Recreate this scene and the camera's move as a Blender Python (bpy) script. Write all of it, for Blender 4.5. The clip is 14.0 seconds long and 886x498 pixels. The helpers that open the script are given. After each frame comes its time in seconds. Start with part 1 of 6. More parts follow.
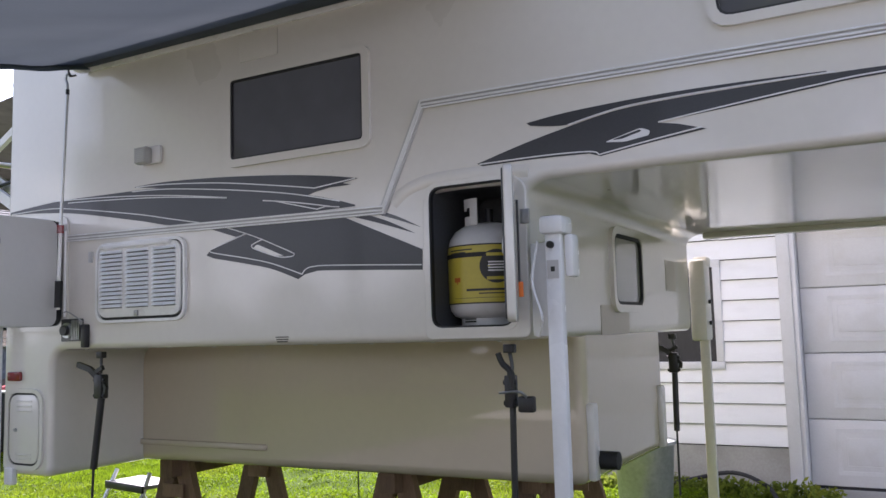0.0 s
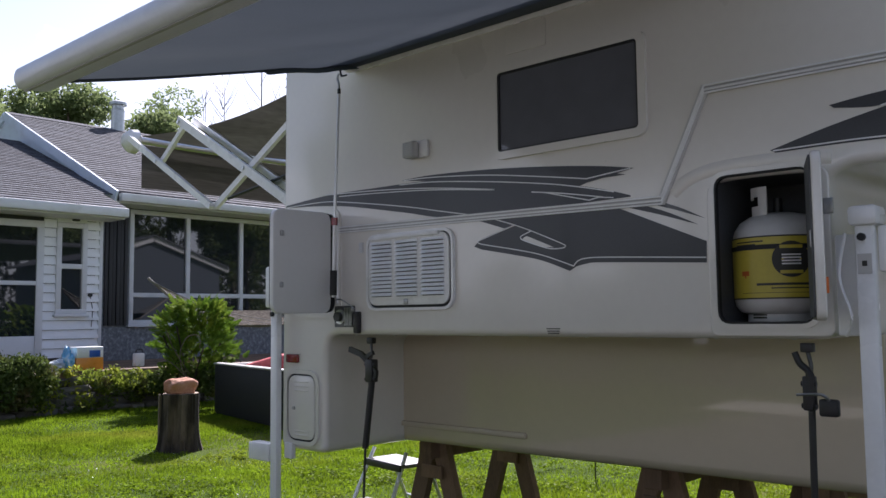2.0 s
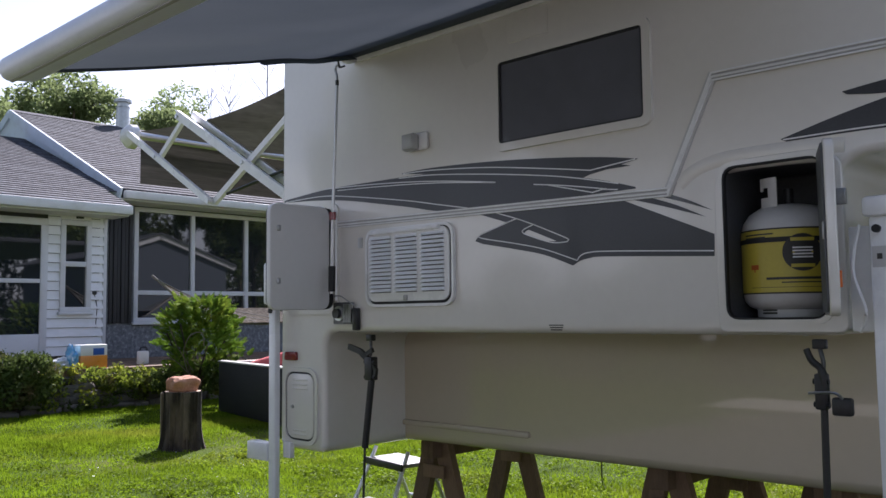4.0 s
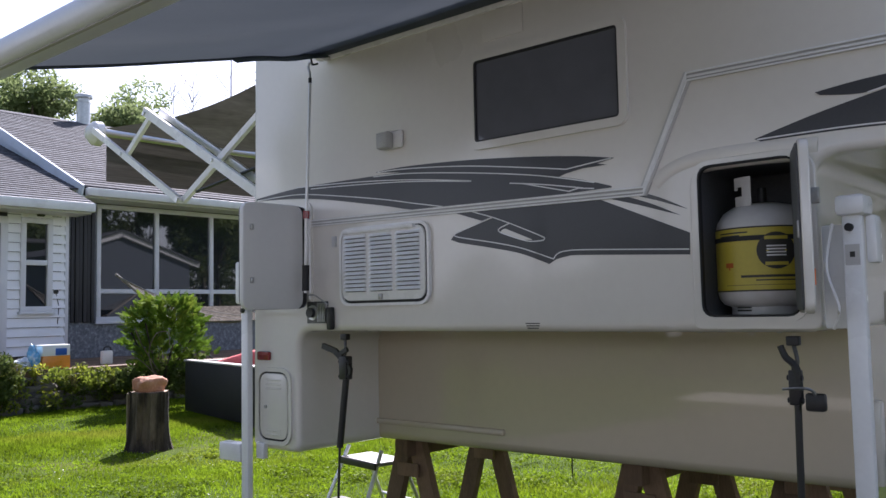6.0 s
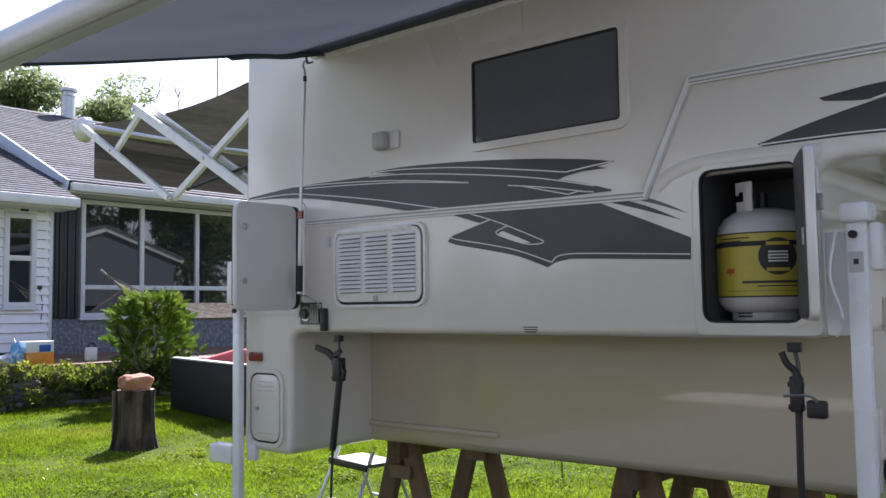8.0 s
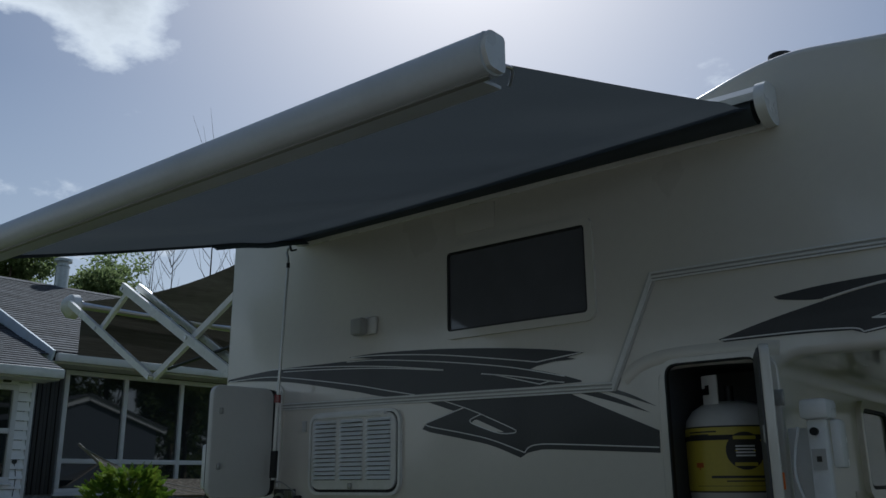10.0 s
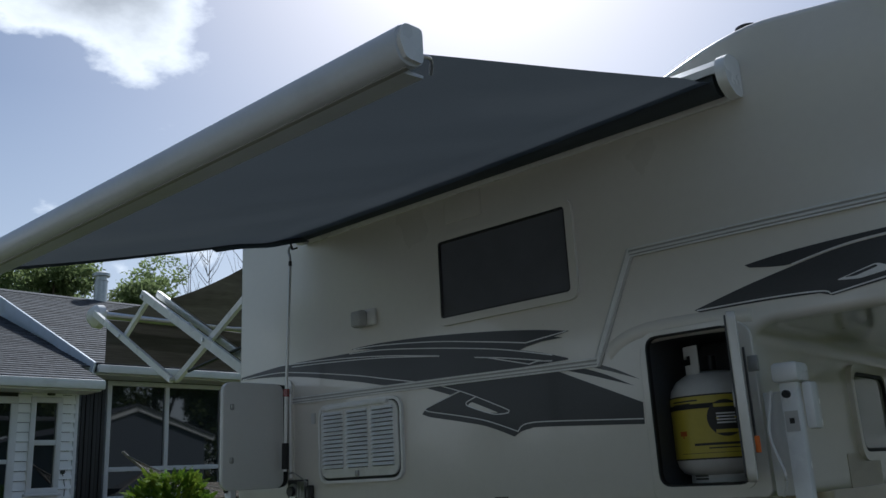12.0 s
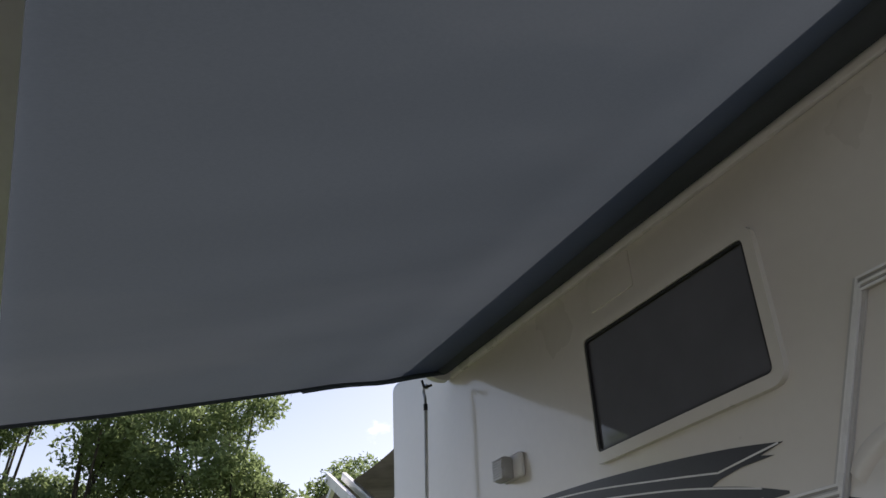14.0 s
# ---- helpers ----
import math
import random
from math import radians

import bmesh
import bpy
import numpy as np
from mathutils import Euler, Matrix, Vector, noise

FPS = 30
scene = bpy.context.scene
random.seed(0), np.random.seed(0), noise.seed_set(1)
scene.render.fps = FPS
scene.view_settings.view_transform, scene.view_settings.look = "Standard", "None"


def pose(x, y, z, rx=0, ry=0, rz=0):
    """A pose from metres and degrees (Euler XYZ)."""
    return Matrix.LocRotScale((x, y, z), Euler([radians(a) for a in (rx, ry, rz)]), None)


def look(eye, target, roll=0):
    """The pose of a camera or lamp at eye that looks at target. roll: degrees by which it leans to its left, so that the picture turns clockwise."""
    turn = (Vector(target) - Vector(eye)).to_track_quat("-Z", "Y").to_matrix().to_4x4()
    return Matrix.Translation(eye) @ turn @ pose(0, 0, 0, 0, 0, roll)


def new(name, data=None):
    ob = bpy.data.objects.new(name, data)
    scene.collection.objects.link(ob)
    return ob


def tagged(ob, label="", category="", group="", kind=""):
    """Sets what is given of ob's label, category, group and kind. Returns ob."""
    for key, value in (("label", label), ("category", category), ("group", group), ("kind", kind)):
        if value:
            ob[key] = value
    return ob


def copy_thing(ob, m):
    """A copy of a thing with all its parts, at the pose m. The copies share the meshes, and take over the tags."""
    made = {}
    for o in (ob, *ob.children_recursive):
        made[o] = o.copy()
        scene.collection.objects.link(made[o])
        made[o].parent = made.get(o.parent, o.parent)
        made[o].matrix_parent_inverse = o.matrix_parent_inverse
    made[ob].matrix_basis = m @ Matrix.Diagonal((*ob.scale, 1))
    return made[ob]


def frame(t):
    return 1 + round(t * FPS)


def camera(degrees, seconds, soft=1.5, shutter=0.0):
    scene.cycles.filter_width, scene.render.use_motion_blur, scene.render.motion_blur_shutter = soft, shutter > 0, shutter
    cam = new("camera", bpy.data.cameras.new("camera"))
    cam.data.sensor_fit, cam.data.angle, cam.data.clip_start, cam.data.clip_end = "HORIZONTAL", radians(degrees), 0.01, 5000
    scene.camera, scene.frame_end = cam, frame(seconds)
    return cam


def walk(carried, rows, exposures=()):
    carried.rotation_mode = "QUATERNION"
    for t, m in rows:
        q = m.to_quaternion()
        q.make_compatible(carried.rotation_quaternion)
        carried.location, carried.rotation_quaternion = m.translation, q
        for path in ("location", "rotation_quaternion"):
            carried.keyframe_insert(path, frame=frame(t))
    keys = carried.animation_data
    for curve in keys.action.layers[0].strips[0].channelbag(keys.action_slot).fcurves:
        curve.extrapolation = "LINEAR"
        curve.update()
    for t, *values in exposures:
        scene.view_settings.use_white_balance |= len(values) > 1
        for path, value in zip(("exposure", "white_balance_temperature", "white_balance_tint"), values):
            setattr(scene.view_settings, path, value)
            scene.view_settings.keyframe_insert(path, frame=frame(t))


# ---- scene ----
cam = camera(54.8, 14.0)
METRES, EYE, TILT, LEAN, TURN = 2.5, 1.35, 0.0, 0.0, 29.4
PATH = [
    (0, (0.047, 0.36, 1.298), (-0.923, 2.099, 1.488), -1.6),
    (0.5, (-0.041, 0.289, 1.296), (-1.062, 1.998, 1.484), -1.3),
    (1, (-0.114, 0.244, 1.346), (-1.363, 1.797, 1.515), -1.1),
    (1.5, (-0.163, 0.201, 1.351), (-1.502, 1.678, 1.511), -0.8),
    (2, (-0.186, 0.228, 1.34), (-1.539, 1.692, 1.499), -0.6),
    (2.5, (-0.2, 0.294, 1.332), (-1.556, 1.755, 1.49), -0.5),
    (2.7, (-0.199, 0.307, 1.328), (-1.563, 1.762, 1.489), -0.4),
    (4.8, (-0.252, 0.32, 1.341), (-1.61, 1.78, 1.484), -1.1),
    (5, (-0.254, 0.305, 1.342), (-1.594, 1.783, 1.486), -1.1),
    (5.5, (-0.254, 0.297, 1.346), (-1.566, 1.799, 1.489), -1.1),
    (6, (-0.264, 0.292, 1.347), (-1.57, 1.8, 1.49), -1.1),
    (6.5, (-0.271, 0.285, 1.346), (-1.57, 1.798, 1.489), -1.0),
    (7, (-0.291, 0.286, 1.349), (-1.584, 1.806, 1.484), -1.1),
    (9.3, (-0.33, 0.285, 1.396), (-1.59, 1.828, 1.572), -0.1),
    (9.5, (-0.31, 0.287, 1.397), (-1.567, 1.816, 1.685), 0.3),
    (10, (-0.212, 0.259, 1.433), (-1.432, 1.755, 1.956), -0.4),
    (10.5, (-0.027, 0.206, 1.438), (-1.231, 1.687, 2.036), -1.5),
    (11, (0.109, 0.134, 1.415), (-1.106, 1.624, 1.965), -2.2),
    (11.5, (0.093, 0.103, 1.392), (-1.147, 1.587, 1.901), -2.8),
    (12, (-0.008, 0.325, 1.377), (-1.295, 1.766, 1.892), -3.0),
    (12.5, (-0.142, 0.66, 1.378), (-1.464, 2.054, 1.934), -4.0),
    (12.9, (-0.311, 0.921, 1.424), (-1.613, 2.285, 2.092), -7.1),
    (13, (-0.328, 0.972, 1.426), (-1.636, 2.312, 2.128), -7.2),
    (13.2, (-0.329, 1.048, 1.441), (-1.708, 2.287, 2.191), -6.7),
    (13.5, (-0.371, 1.283, 1.455), (-1.876, 2.320, 2.267), -4.8),
    (13.8, (-0.438, 1.415, 1.439), (-1.973, 2.323, 2.343), -4.5),
    (14, (-0.496, 1.541, 1.393), (-2.051, 2.345, 2.360), -3.1),
]
EXPOSURES = [(0.0, 1.95, 6150, 26), (1.0, 1.85, 6100, 25), (1.6, 1.4, 6050, 23), (2.0, 1.12, 6050, 23), (2.6, 1.12, 6050, 23), (4.9, 1.36, 6050, 23), (7.0, 1.55, 6050, 23), (9.4, 1.77, 5850, 25), (10.0, -0.42, 5650, 6), (10.4, -0.9, 5400, -2), (11.0, -0.82, 5400, -2), (11.5, -0.3, 5600, 5), (12.0, 0.05, 5750, 8), (13.0, 0.5, 6050, 13), (14.0, 0.9, 6500, 18)]
walk(cam, [(t, look(eye, target, roll)) for t, eye, target, roll in PATH], EXPOSURES)


# ---- light and sky ----
SUN_AZ, SUN_EL = 37.0, 43.0          # degrees to the left of +y, degrees above the horizon
sd = Vector((-math.sin(radians(SUN_AZ)) * math.cos(radians(SUN_EL)), math.cos(radians(SUN_AZ)) * math.cos(radians(SUN_EL)), math.sin(radians(SUN_EL))))
world = bpy.data.worlds.new("sky")
scene.world = world
world.use_nodes = True
wn, wl = world.node_tree.nodes, world.node_tree.links
wn.clear()
w_out = wn.new("ShaderNodeOutputWorld")
w_bg = wn.new("ShaderNodeBackground")
w_bg.inputs["Strength"].default_value = 0.075
w_sky = wn.new("ShaderNodeTexSky")
w_sky.sky_type = "NISHITA"
w_sky.sun_disc = False
w_sky.sun_elevation = radians(SUN_EL)
w_sky.sun_rotation = radians(-SUN_AZ)
w_sky.dust_density = 1.5
w_sky.air_density = 1.0
# soft summer clouds over the clear sky
w_tc = wn.new("ShaderNodeTexCoord")
w_map = wn.new("ShaderNodeMapping")
w_map.inputs["Scale"].default_value = (1.0, 1.0, 1.9)
w_map.inputs["Location"].default_value = (0.34, 0.12, 0.0)
w_noise = wn.new("ShaderNodeTexNoise")
w_noise.inputs["Scale"].default_value = 2.3
w_noise.inputs["Detail"].default_value = 9.0
w_noise.inputs["Roughness"].default_value = 0.55
w_ramp = wn.new("ShaderNodeValToRGB")
w_ramp.color_ramp.elements[0].position = 0.60
w_ramp.color_ramp.elements[1].position = 0.65
w_mix = wn.new("ShaderNodeMixRGB")
w_body = wn.new("ShaderNodeValToRGB")          # bright rims, greyer where the cloud is thick
w_body.color_ramp.elements[0].position = 0.62
w_body.color_ramp.elements[0].color = (1, 1, 1, 1)
w_body.color_ramp.elements[1].position = 0.78
w_body.color_ramp.elements[1].color = (0.42, 0.43, 0.45, 1)
w_gain = wn.new("ShaderNodeVectorMath")
w_gain.operation = "SCALE"
w_gain.inputs["Scale"].default_value = 15.0
wl.new(w_tc.outputs["Generated"], w_map.inputs["Vector"])
wl.new(w_map.outputs["Vector"], w_noise.inputs["Vector"])
# one larger cloud over the house end of the sky
w_dot = wn.new("ShaderNodeVectorMath")
w_dot.operation = "DOT_PRODUCT"
w_dot.inputs[1].default_value = Vector((-0.79, 0.345, 0.545)).normalized()
w_near = wn.new("ShaderNodeMapRange")
w_near.inputs["From Min"].default_value = 0.986
w_near.inputs["From Max"].default_value = 1.0
w_near.inputs["To Max"].default_value = 0.22
w_add = wn.new("ShaderNodeMath")
w_add.operation = "ADD"
wl.new(w_tc.outputs["Generated"], w_dot.inputs[0])
wl.new(w_dot.outputs["Value"], w_near.inputs["Value"])
wl.new(w_noise.outputs["Fac"], w_add.inputs[0])
wl.new(w_near.outputs["Result"], w_add.inputs[1])
wl.new(w_add.outputs["Value"], w_ramp.inputs["Fac"])
wl.new(w_add.outputs["Value"], w_body.inputs["Fac"])
wl.new(w_body.outputs["Color"], w_gain.inputs[0])
wl.new(w_gain.outputs["Vector"], w_mix.inputs["Color2"])
wl.new(w_ramp.outputs["Color"], w_mix.inputs["Fac"])
# summer haze, paler towards the horizon
w_sep = wn.new("ShaderNodeSeparateXYZ")
w_haze = wn.new("ShaderNodeMapRange")
w_haze.inputs["From Min"].default_value = 0.08
w_haze.inputs["From Max"].default_value = 0.42
w_haze.inputs["To Min"].default_value = 0.6
w_haze.inputs["To Max"].default_value = 0.0
w_pale = wn.new("ShaderNodeMixRGB")
w_pale.inputs["Color2"].default_value = (9.5, 9.9, 10.4, 1)
wl.new(w_tc.outputs["Generated"], w_sep.inputs["Vector"])
wl.new(w_sep.outputs["Z"], w_haze.inputs["Value"])
wl.new(w_haze.outputs["Result"], w_pale.inputs["Fac"])
wl.new(w_sky.outputs["Color"], w_pale.inputs["Color1"])
wl.new(w_pale.outputs["Color"], w_mix.inputs["Color1"])
wl.new(w_mix.outputs["Color"], w_bg.inputs["Color"])
wl.new(w_bg.outputs["Background"], w_out.inputs["Surface"])
sun = new("sun", bpy.data.lights.new("sun", "SUN"))
sun.data.energy = 5.0
sun.data.angle = radians(0.6)
sun.data.color = (1.0, 0.955, 0.88)
sun.matrix_world = look(sd * 60, (0, 0, 0))


# ---- materials ----
def material(name, color, rough=0.5, metal=0.0, vary=0.1, scale=6.0, fine=80.0, bump=0.02, bump_scale=None, coat=0.0, spec=0.5, per_piece=0.0, stains=None, translucent=0.0, stretch=(1, 1, 1), coat_rough=0.06):
    """A surface with two scales of variation: broad tone changes and a fine grain, which also gives relief."""
    m = bpy.data.materials.new(name)
    m.use_nodes = True
    n, l = m.node_tree.nodes, m.node_tree.links
    b = n["Principled BSDF"]
    tc = n.new("ShaderNodeTexCoord")
    mp = n.new("ShaderNodeMapping")
    mp.inputs["Scale"].default_value = stretch
    l.new(tc.outputs["Object"], mp.inputs["Vector"])
    big = n.new("ShaderNodeTexNoise")
    big.inputs["Scale"].default_value = scale
    big.inputs["Detail"].default_value = 5.0
    small = n.new("ShaderNodeTexNoise")
    small.inputs["Scale"].default_value = fine
    small.inputs["Detail"].default_value = 3.0
    l.new(mp.outputs["Vector"], big.inputs["Vector"])
    l.new(mp.outputs["Vector"], small.inputs["Vector"])
    add = n.new("ShaderNodeMath")
    add.operation = "MULTIPLY_ADD"
    add.inputs[1].default_value = 0.5
    l.new(small.outputs["Fac"], add.inputs[0])
    half = n.new("ShaderNodeMath")
    half.operation = "MULTIPLY"
    half.inputs[1].default_value = 0.5
    l.new(big.outputs["Fac"], half.inputs[0])
    l.new(half.outputs[0], add.inputs[2])
    value = add.outputs[0]
    if per_piece:
        info = n.new("ShaderNodeObjectInfo")
        away = n.new("ShaderNodeMath")          # each piece takes its own stretch of the pattern
        away.operation = "MULTIPLY"
        away.inputs[1].default_value = 61.0
        l.new(info.outputs["Random"], away.inputs[0])
        l.new(away.outputs[0], mp.inputs["Location"])
        pp = n.new("ShaderNodeMath")
        pp.operation = "MULTIPLY_ADD"
        pp.inputs[1].default_value = per_piece
        l.new(info.outputs["Random"], pp.inputs[0])
        l.new(value, pp.inputs[2])
        sub = n.new("ShaderNodeMath")
        sub.operation = "SUBTRACT"
        sub.inputs[1].default_value = per_piece / 2
        l.new(pp.outputs[0], sub.inputs[0])
        value = sub.outputs[0]
    ramp = n.new("ShaderNodeValToRGB")
    lo, hi = ramp.color_ramp.elements
    lo.position, hi.position = 0.25, 0.75
    lo.color = (*[max(0.0, c * (1 - vary)) for c in color], 1)
    hi.color = (*[min(1.0, c * (1 + vary)) for c in color], 1)
    l.new(value, ramp.inputs["Fac"])
    col = ramp.outputs["Color"]
    if stains:
        st_color, st_amount, st_scale = stains
        sn = n.new("ShaderNodeTexNoise")
        sn.inputs["Scale"].default_value = st_scale
        sn.inputs["Detail"].default_value = 7.0
        l.new(mp.outputs["Vector"], sn.inputs["Vector"])
        sr = n.new("ShaderNodeValToRGB")
        sr.color_ramp.elements[0].position = 0.5
        sr.color_ramp.elements[1].position = 0.72
        sr.color_ramp.elements[1].color = (st_amount, st_amount, st_amount, 1)
        l.new(sn.outputs["Fac"], sr.inputs["Fac"])
        mx = n.new("ShaderNodeMixRGB")
        mx.inputs["Color2"].default_value = (*st_color, 1)
        l.new(sr.outputs["Color"], mx.inputs["Fac"])
        l.new(col, mx.inputs["Color1"])
        col = mx.outputs["Color"]
    l.new(col, b.inputs["Base Color"])
    b.inputs["Metallic"].default_value = metal
    b.inputs["Specular IOR Level"].default_value = spec
    b.inputs["Coat Weight"].default_value = coat
    b.inputs["Coat Roughness"].default_value = coat_rough
    rr = n.new("ShaderNodeMapRange")
    rr.inputs["To Min"].default_value = max(0.02, rough - 0.07)
    rr.inputs["To Max"].default_value = min(1.0, rough + 0.07)
    l.new(big.outputs["Fac"], rr.inputs["Value"])
    l.new(rr.outputs["Result"], b.inputs["Roughness"])
    if bump:
        bp = n.new("ShaderNodeBump")
        bp.inputs["Strength"].default_value = 0.5
        bp.inputs["Distance"].default_value = bump
        src = small.outputs["Fac"]
        if bump_scale:
            bn = n.new("ShaderNodeTexNoise")
            bn.inputs["Scale"].default_value = bump_scale
            bn.inputs["Detail"].default_value = 4.0
            l.new(mp.outputs["Vector"], bn.inputs["Vector"])
            src = bn.outputs["Fac"]
        l.new(src, bp.inputs["Height"])
        l.new(bp.outputs["Normal"], b.inputs["Normal"])
    if translucent:
        tr = n.new("ShaderNodeBsdfTranslucent")
        l.new(col, tr.inputs["Color"])
        ms = n.new("ShaderNodeMixShader")
        ms.inputs["Fac"].default_value = translucent
        l.new(b.outputs["BSDF"], ms.inputs[1])
        l.new(tr.outputs["BSDF"], ms.inputs[2])
        l.new(ms.outputs["Shader"], n["Material Output"].inputs["Surface"])
    return m


def glass(name, tint=(0.02, 0.022, 0.025), rough=0.03):
    m = bpy.data.materials.new(name)
    m.use_nodes = True
    b = m.node_tree.nodes["Principled BSDF"]
    b.inputs["Base Color"].default_value = (*tint, 1)
    b.inputs["Roughness"].default_value = rough
    b.inputs["Specular IOR Level"].default_value = 1.0
    b.inputs["Coat Weight"].default_value = 0.7
    return m


GEL = material("gelcoat", (0.69, 0.662, 0.605), coat_rough=0.08, rough=0.3, vary=0.03, scale=1.4, fine=30, bump=0.0012, bump_scale=2.2, coat=1.0, stains=((0.56, 0.52, 0.45), 0.18, 2.2))
# cream of the tub, darkened further for the shade under the wing
GEL_TUB = material("shaded_cream_gelcoat", (0.51, 0.445, 0.335), coat_rough=0.03, rough=0.22, vary=0.03, scale=1.2, fine=25, bump=0.006, bump_scale=1.3, coat=1.0, stains=((0.50, 0.455, 0.37), 0.25, 1.6))
NAVY = material("slate_blue_siding", (0.07, 0.085, 0.11), rough=0.6, vary=0.15, scale=3, fine=30, bump=0.002, stretch=(1, 1, 5))
PATCH_GEL = material("patch_gelcoat", (0.47, 0.43, 0.365), rough=0.3, vary=0.06, scale=4, bump=0.001)
WHITE_METAL = material("white_enamel", (0.80, 0.80, 0.79), rough=0.28, vary=0.04, scale=5, fine=60, bump=0.0006, stains=((0.5, 0.48, 0.44), 0.2, 9))
DOOR_GREY = material("hatch_paint", (0.66, 0.66, 0.65), rough=0.3, vary=0.03, scale=3, fine=40, bump=0.0008, bump_scale=6)
CREAM_METAL = material("cream_enamel", (0.74, 0.70, 0.60), rough=0.32, vary=0.05, scale=5, fine=60, bump=0.0006)
TRIM = material("vinyl_trim", (0.50, 0.49, 0.47), rough=0.35, vary=0.05, scale=8, fine=90, bump=0.001)
TRIM_DARK = material("trim_insert", (0.30, 0.30, 0.30), rough=0.4, vary=0.1, bump=0)
DECAL = material("graphite_decal", (0.034, 0.036, 0.041), rough=0.32, vary=0.18, scale=3, fine=120, bump=0, coat=0.1)
DECAL_GREY = material("grey_decal", (0.06, 0.062, 0.062), rough=0.25, vary=0.12, scale=3, fine=120, bump=0, coat=0.3)
PIN = material("pinstripe", (0.72, 0.72, 0.71), rough=0.3, vary=0.03, bump=0)
BAR_PAINT = material("bar_paint", (0.58, 0.61, 0.66), rough=0.32, vary=0.05, scale=4, fine=60, bump=0.0006, stains=((0.36, 0.37, 0.38), 0.3, 5))
LOUVRE = material("louvre_enamel", (0.88, 0.91, 0.93), rough=0.35, vary=0.02, bump=0)
DARK_STEEL = material("sooty_steel", (0.10, 0.10, 0.10), rough=0.35, metal=0.5, vary=0.4, scale=20, bump=0.001)
BLACK = material("black_steel", (0.018, 0.018, 0.02), rough=0.42, vary=0.3, scale=12, fine=150, bump=0.001)
RUBBER = material("black_rubber", (0.014, 0.014, 0.015), rough=0.65, vary=0.25, bump=0.001)
STEEL = material("bare_steel", (0.42, 0.42, 0.42), rough=0.36, metal=0.9, vary=0.15, scale=15, bump=0.0008)
ALU = material("brushed_aluminium", (0.62, 0.63, 0.64), rough=0.33, metal=0.85, vary=0.07, scale=8, fine=200, bump=0.0004, stretch=(1, 1, 6))
# grey of the locker liner; also paints the dark inside of the rear hatch
LINER_AND_SHADE = material("locker_liner", (0.085, 0.088, 0.095), rough=0.6, vary=0.2, scale=8, bump=0.002)
TANK = material("tank_paint", (0.58, 0.575, 0.56), rough=0.32, vary=0.05, scale=7, fine=60, bump=0.001, stains=((0.4, 0.36, 0.3), 0.25, 9))
YELLOW = material("label_yellow", (0.50, 0.41, 0.05), rough=0.38, vary=0.08, scale=9, bump=0.0003)
INK = material("label_ink", (0.03, 0.028, 0.025), rough=0.45, vary=0.1, bump=0)
LABEL_WHITE = material("label_white", (0.78, 0.78, 0.76), rough=0.4, vary=0.03, bump=0)
RED_INK = material("label_red", (0.45, 0.10, 0.02), rough=0.45, vary=0.1, bump=0)
ORANGE = material("orange_plastic", (0.75, 0.17, 0.02), rough=0.4, vary=0.1, bump=0)
RED_LENS = material("red_lens", (0.20, 0.006, 0.008), rough=0.25, vary=0.1, bump=0.0005, coat=0.5)
LENS = material("clear_lens", (0.40, 0.40, 0.39), rough=0.15, vary=0.06, fine=160, bump=0.001, coat=0.4)
TINT = material("tinted_glass", (0.10, 0.10, 0.11), rough=0.06, vary=0.12, scale=3.5, fine=9, bump=0.0006, bump_scale=3.0, coat=0.8)
GLASS = glass("house_glass", (0.016, 0.02, 0.023), 0.02)
BLIND_GLASS = material("blind_behind_glass", (0.34, 0.345, 0.34), rough=0.12, vary=0.08, scale=2, fine=50, bump=0, coat=0.6, stretch=(1, 1, 12))
CANVAS = material("awning_canvas", (0.095, 0.112, 0.130), rough=0.75, vary=0.10, scale=1.6, fine=260, bump=0.002, bump_scale=7.0, spec=0.15, translucent=0.27, stains=((0.16, 0.175, 0.19), 0.4, 1.3), stretch=(1.0, 0.35, 1.0))
CANVAS_REAR = material("rear_awning_canvas", (0.088, 0.084, 0.078), rough=0.8, vary=0.45, scale=1.6, fine=30, bump=0.008, bump_scale=4.0, spec=0.1, translucent=0.12, stretch=(0.5, 0.25, 6.0), stains=((0.20, 0.195, 0.185), 0.6, 2.0))
SIDING = material("white_vinyl_siding", (0.80, 0.80, 0.81), rough=0.42, vary=0.05, scale=2, fine=70, bump=0.0015, per_piece=0.12, stretch=(1, 1, 4), stains=((0.55, 0.55, 0.52), 0.22, 3))
WHITE_WOOD = material("white_house_trim", (0.62, 0.62, 0.63), rough=0.45, vary=0.05, scale=4, fine=60, bump=0.0015, stains=((0.48, 0.46, 0.42), 0.25, 5))
GUTTER = material("gutter_paint", (0.66, 0.66, 0.65), rough=0.38, vary=0.06, scale=3, bump=0.001, stains=((0.4, 0.38, 0.33), 0.35, 4))
FASCIA = material("fascia_paint", (0.60, 0.67, 0.76), rough=0.45, vary=0.08, scale=3, bump=0.001, stains=((0.4, 0.42, 0.45), 0.3, 4))
SHINGLE = material("asphalt_shingle", (0.080, 0.084, 0.094), rough=0.9, vary=0.75, scale=6.0, fine=22, bump=0.006, per_piece=0.16, spec=0.2, stretch=(0.6, 1.0, 1.0))
STUCCO = material("pebble_dash", (0.145, 0.152, 0.16), rough=0.85, vary=0.6, scale=14, fine=45, bump=0.012, stains=((0.36, 0.37, 0.38), 0.75, 17))
BOARD_AND_SHADE = material("dark_board_and_shade", (0.028, 0.027, 0.028), rough=0.6, vary=0.4, scale=6, fine=60, bump=0.004, stretch=(4, 4, 0.6))
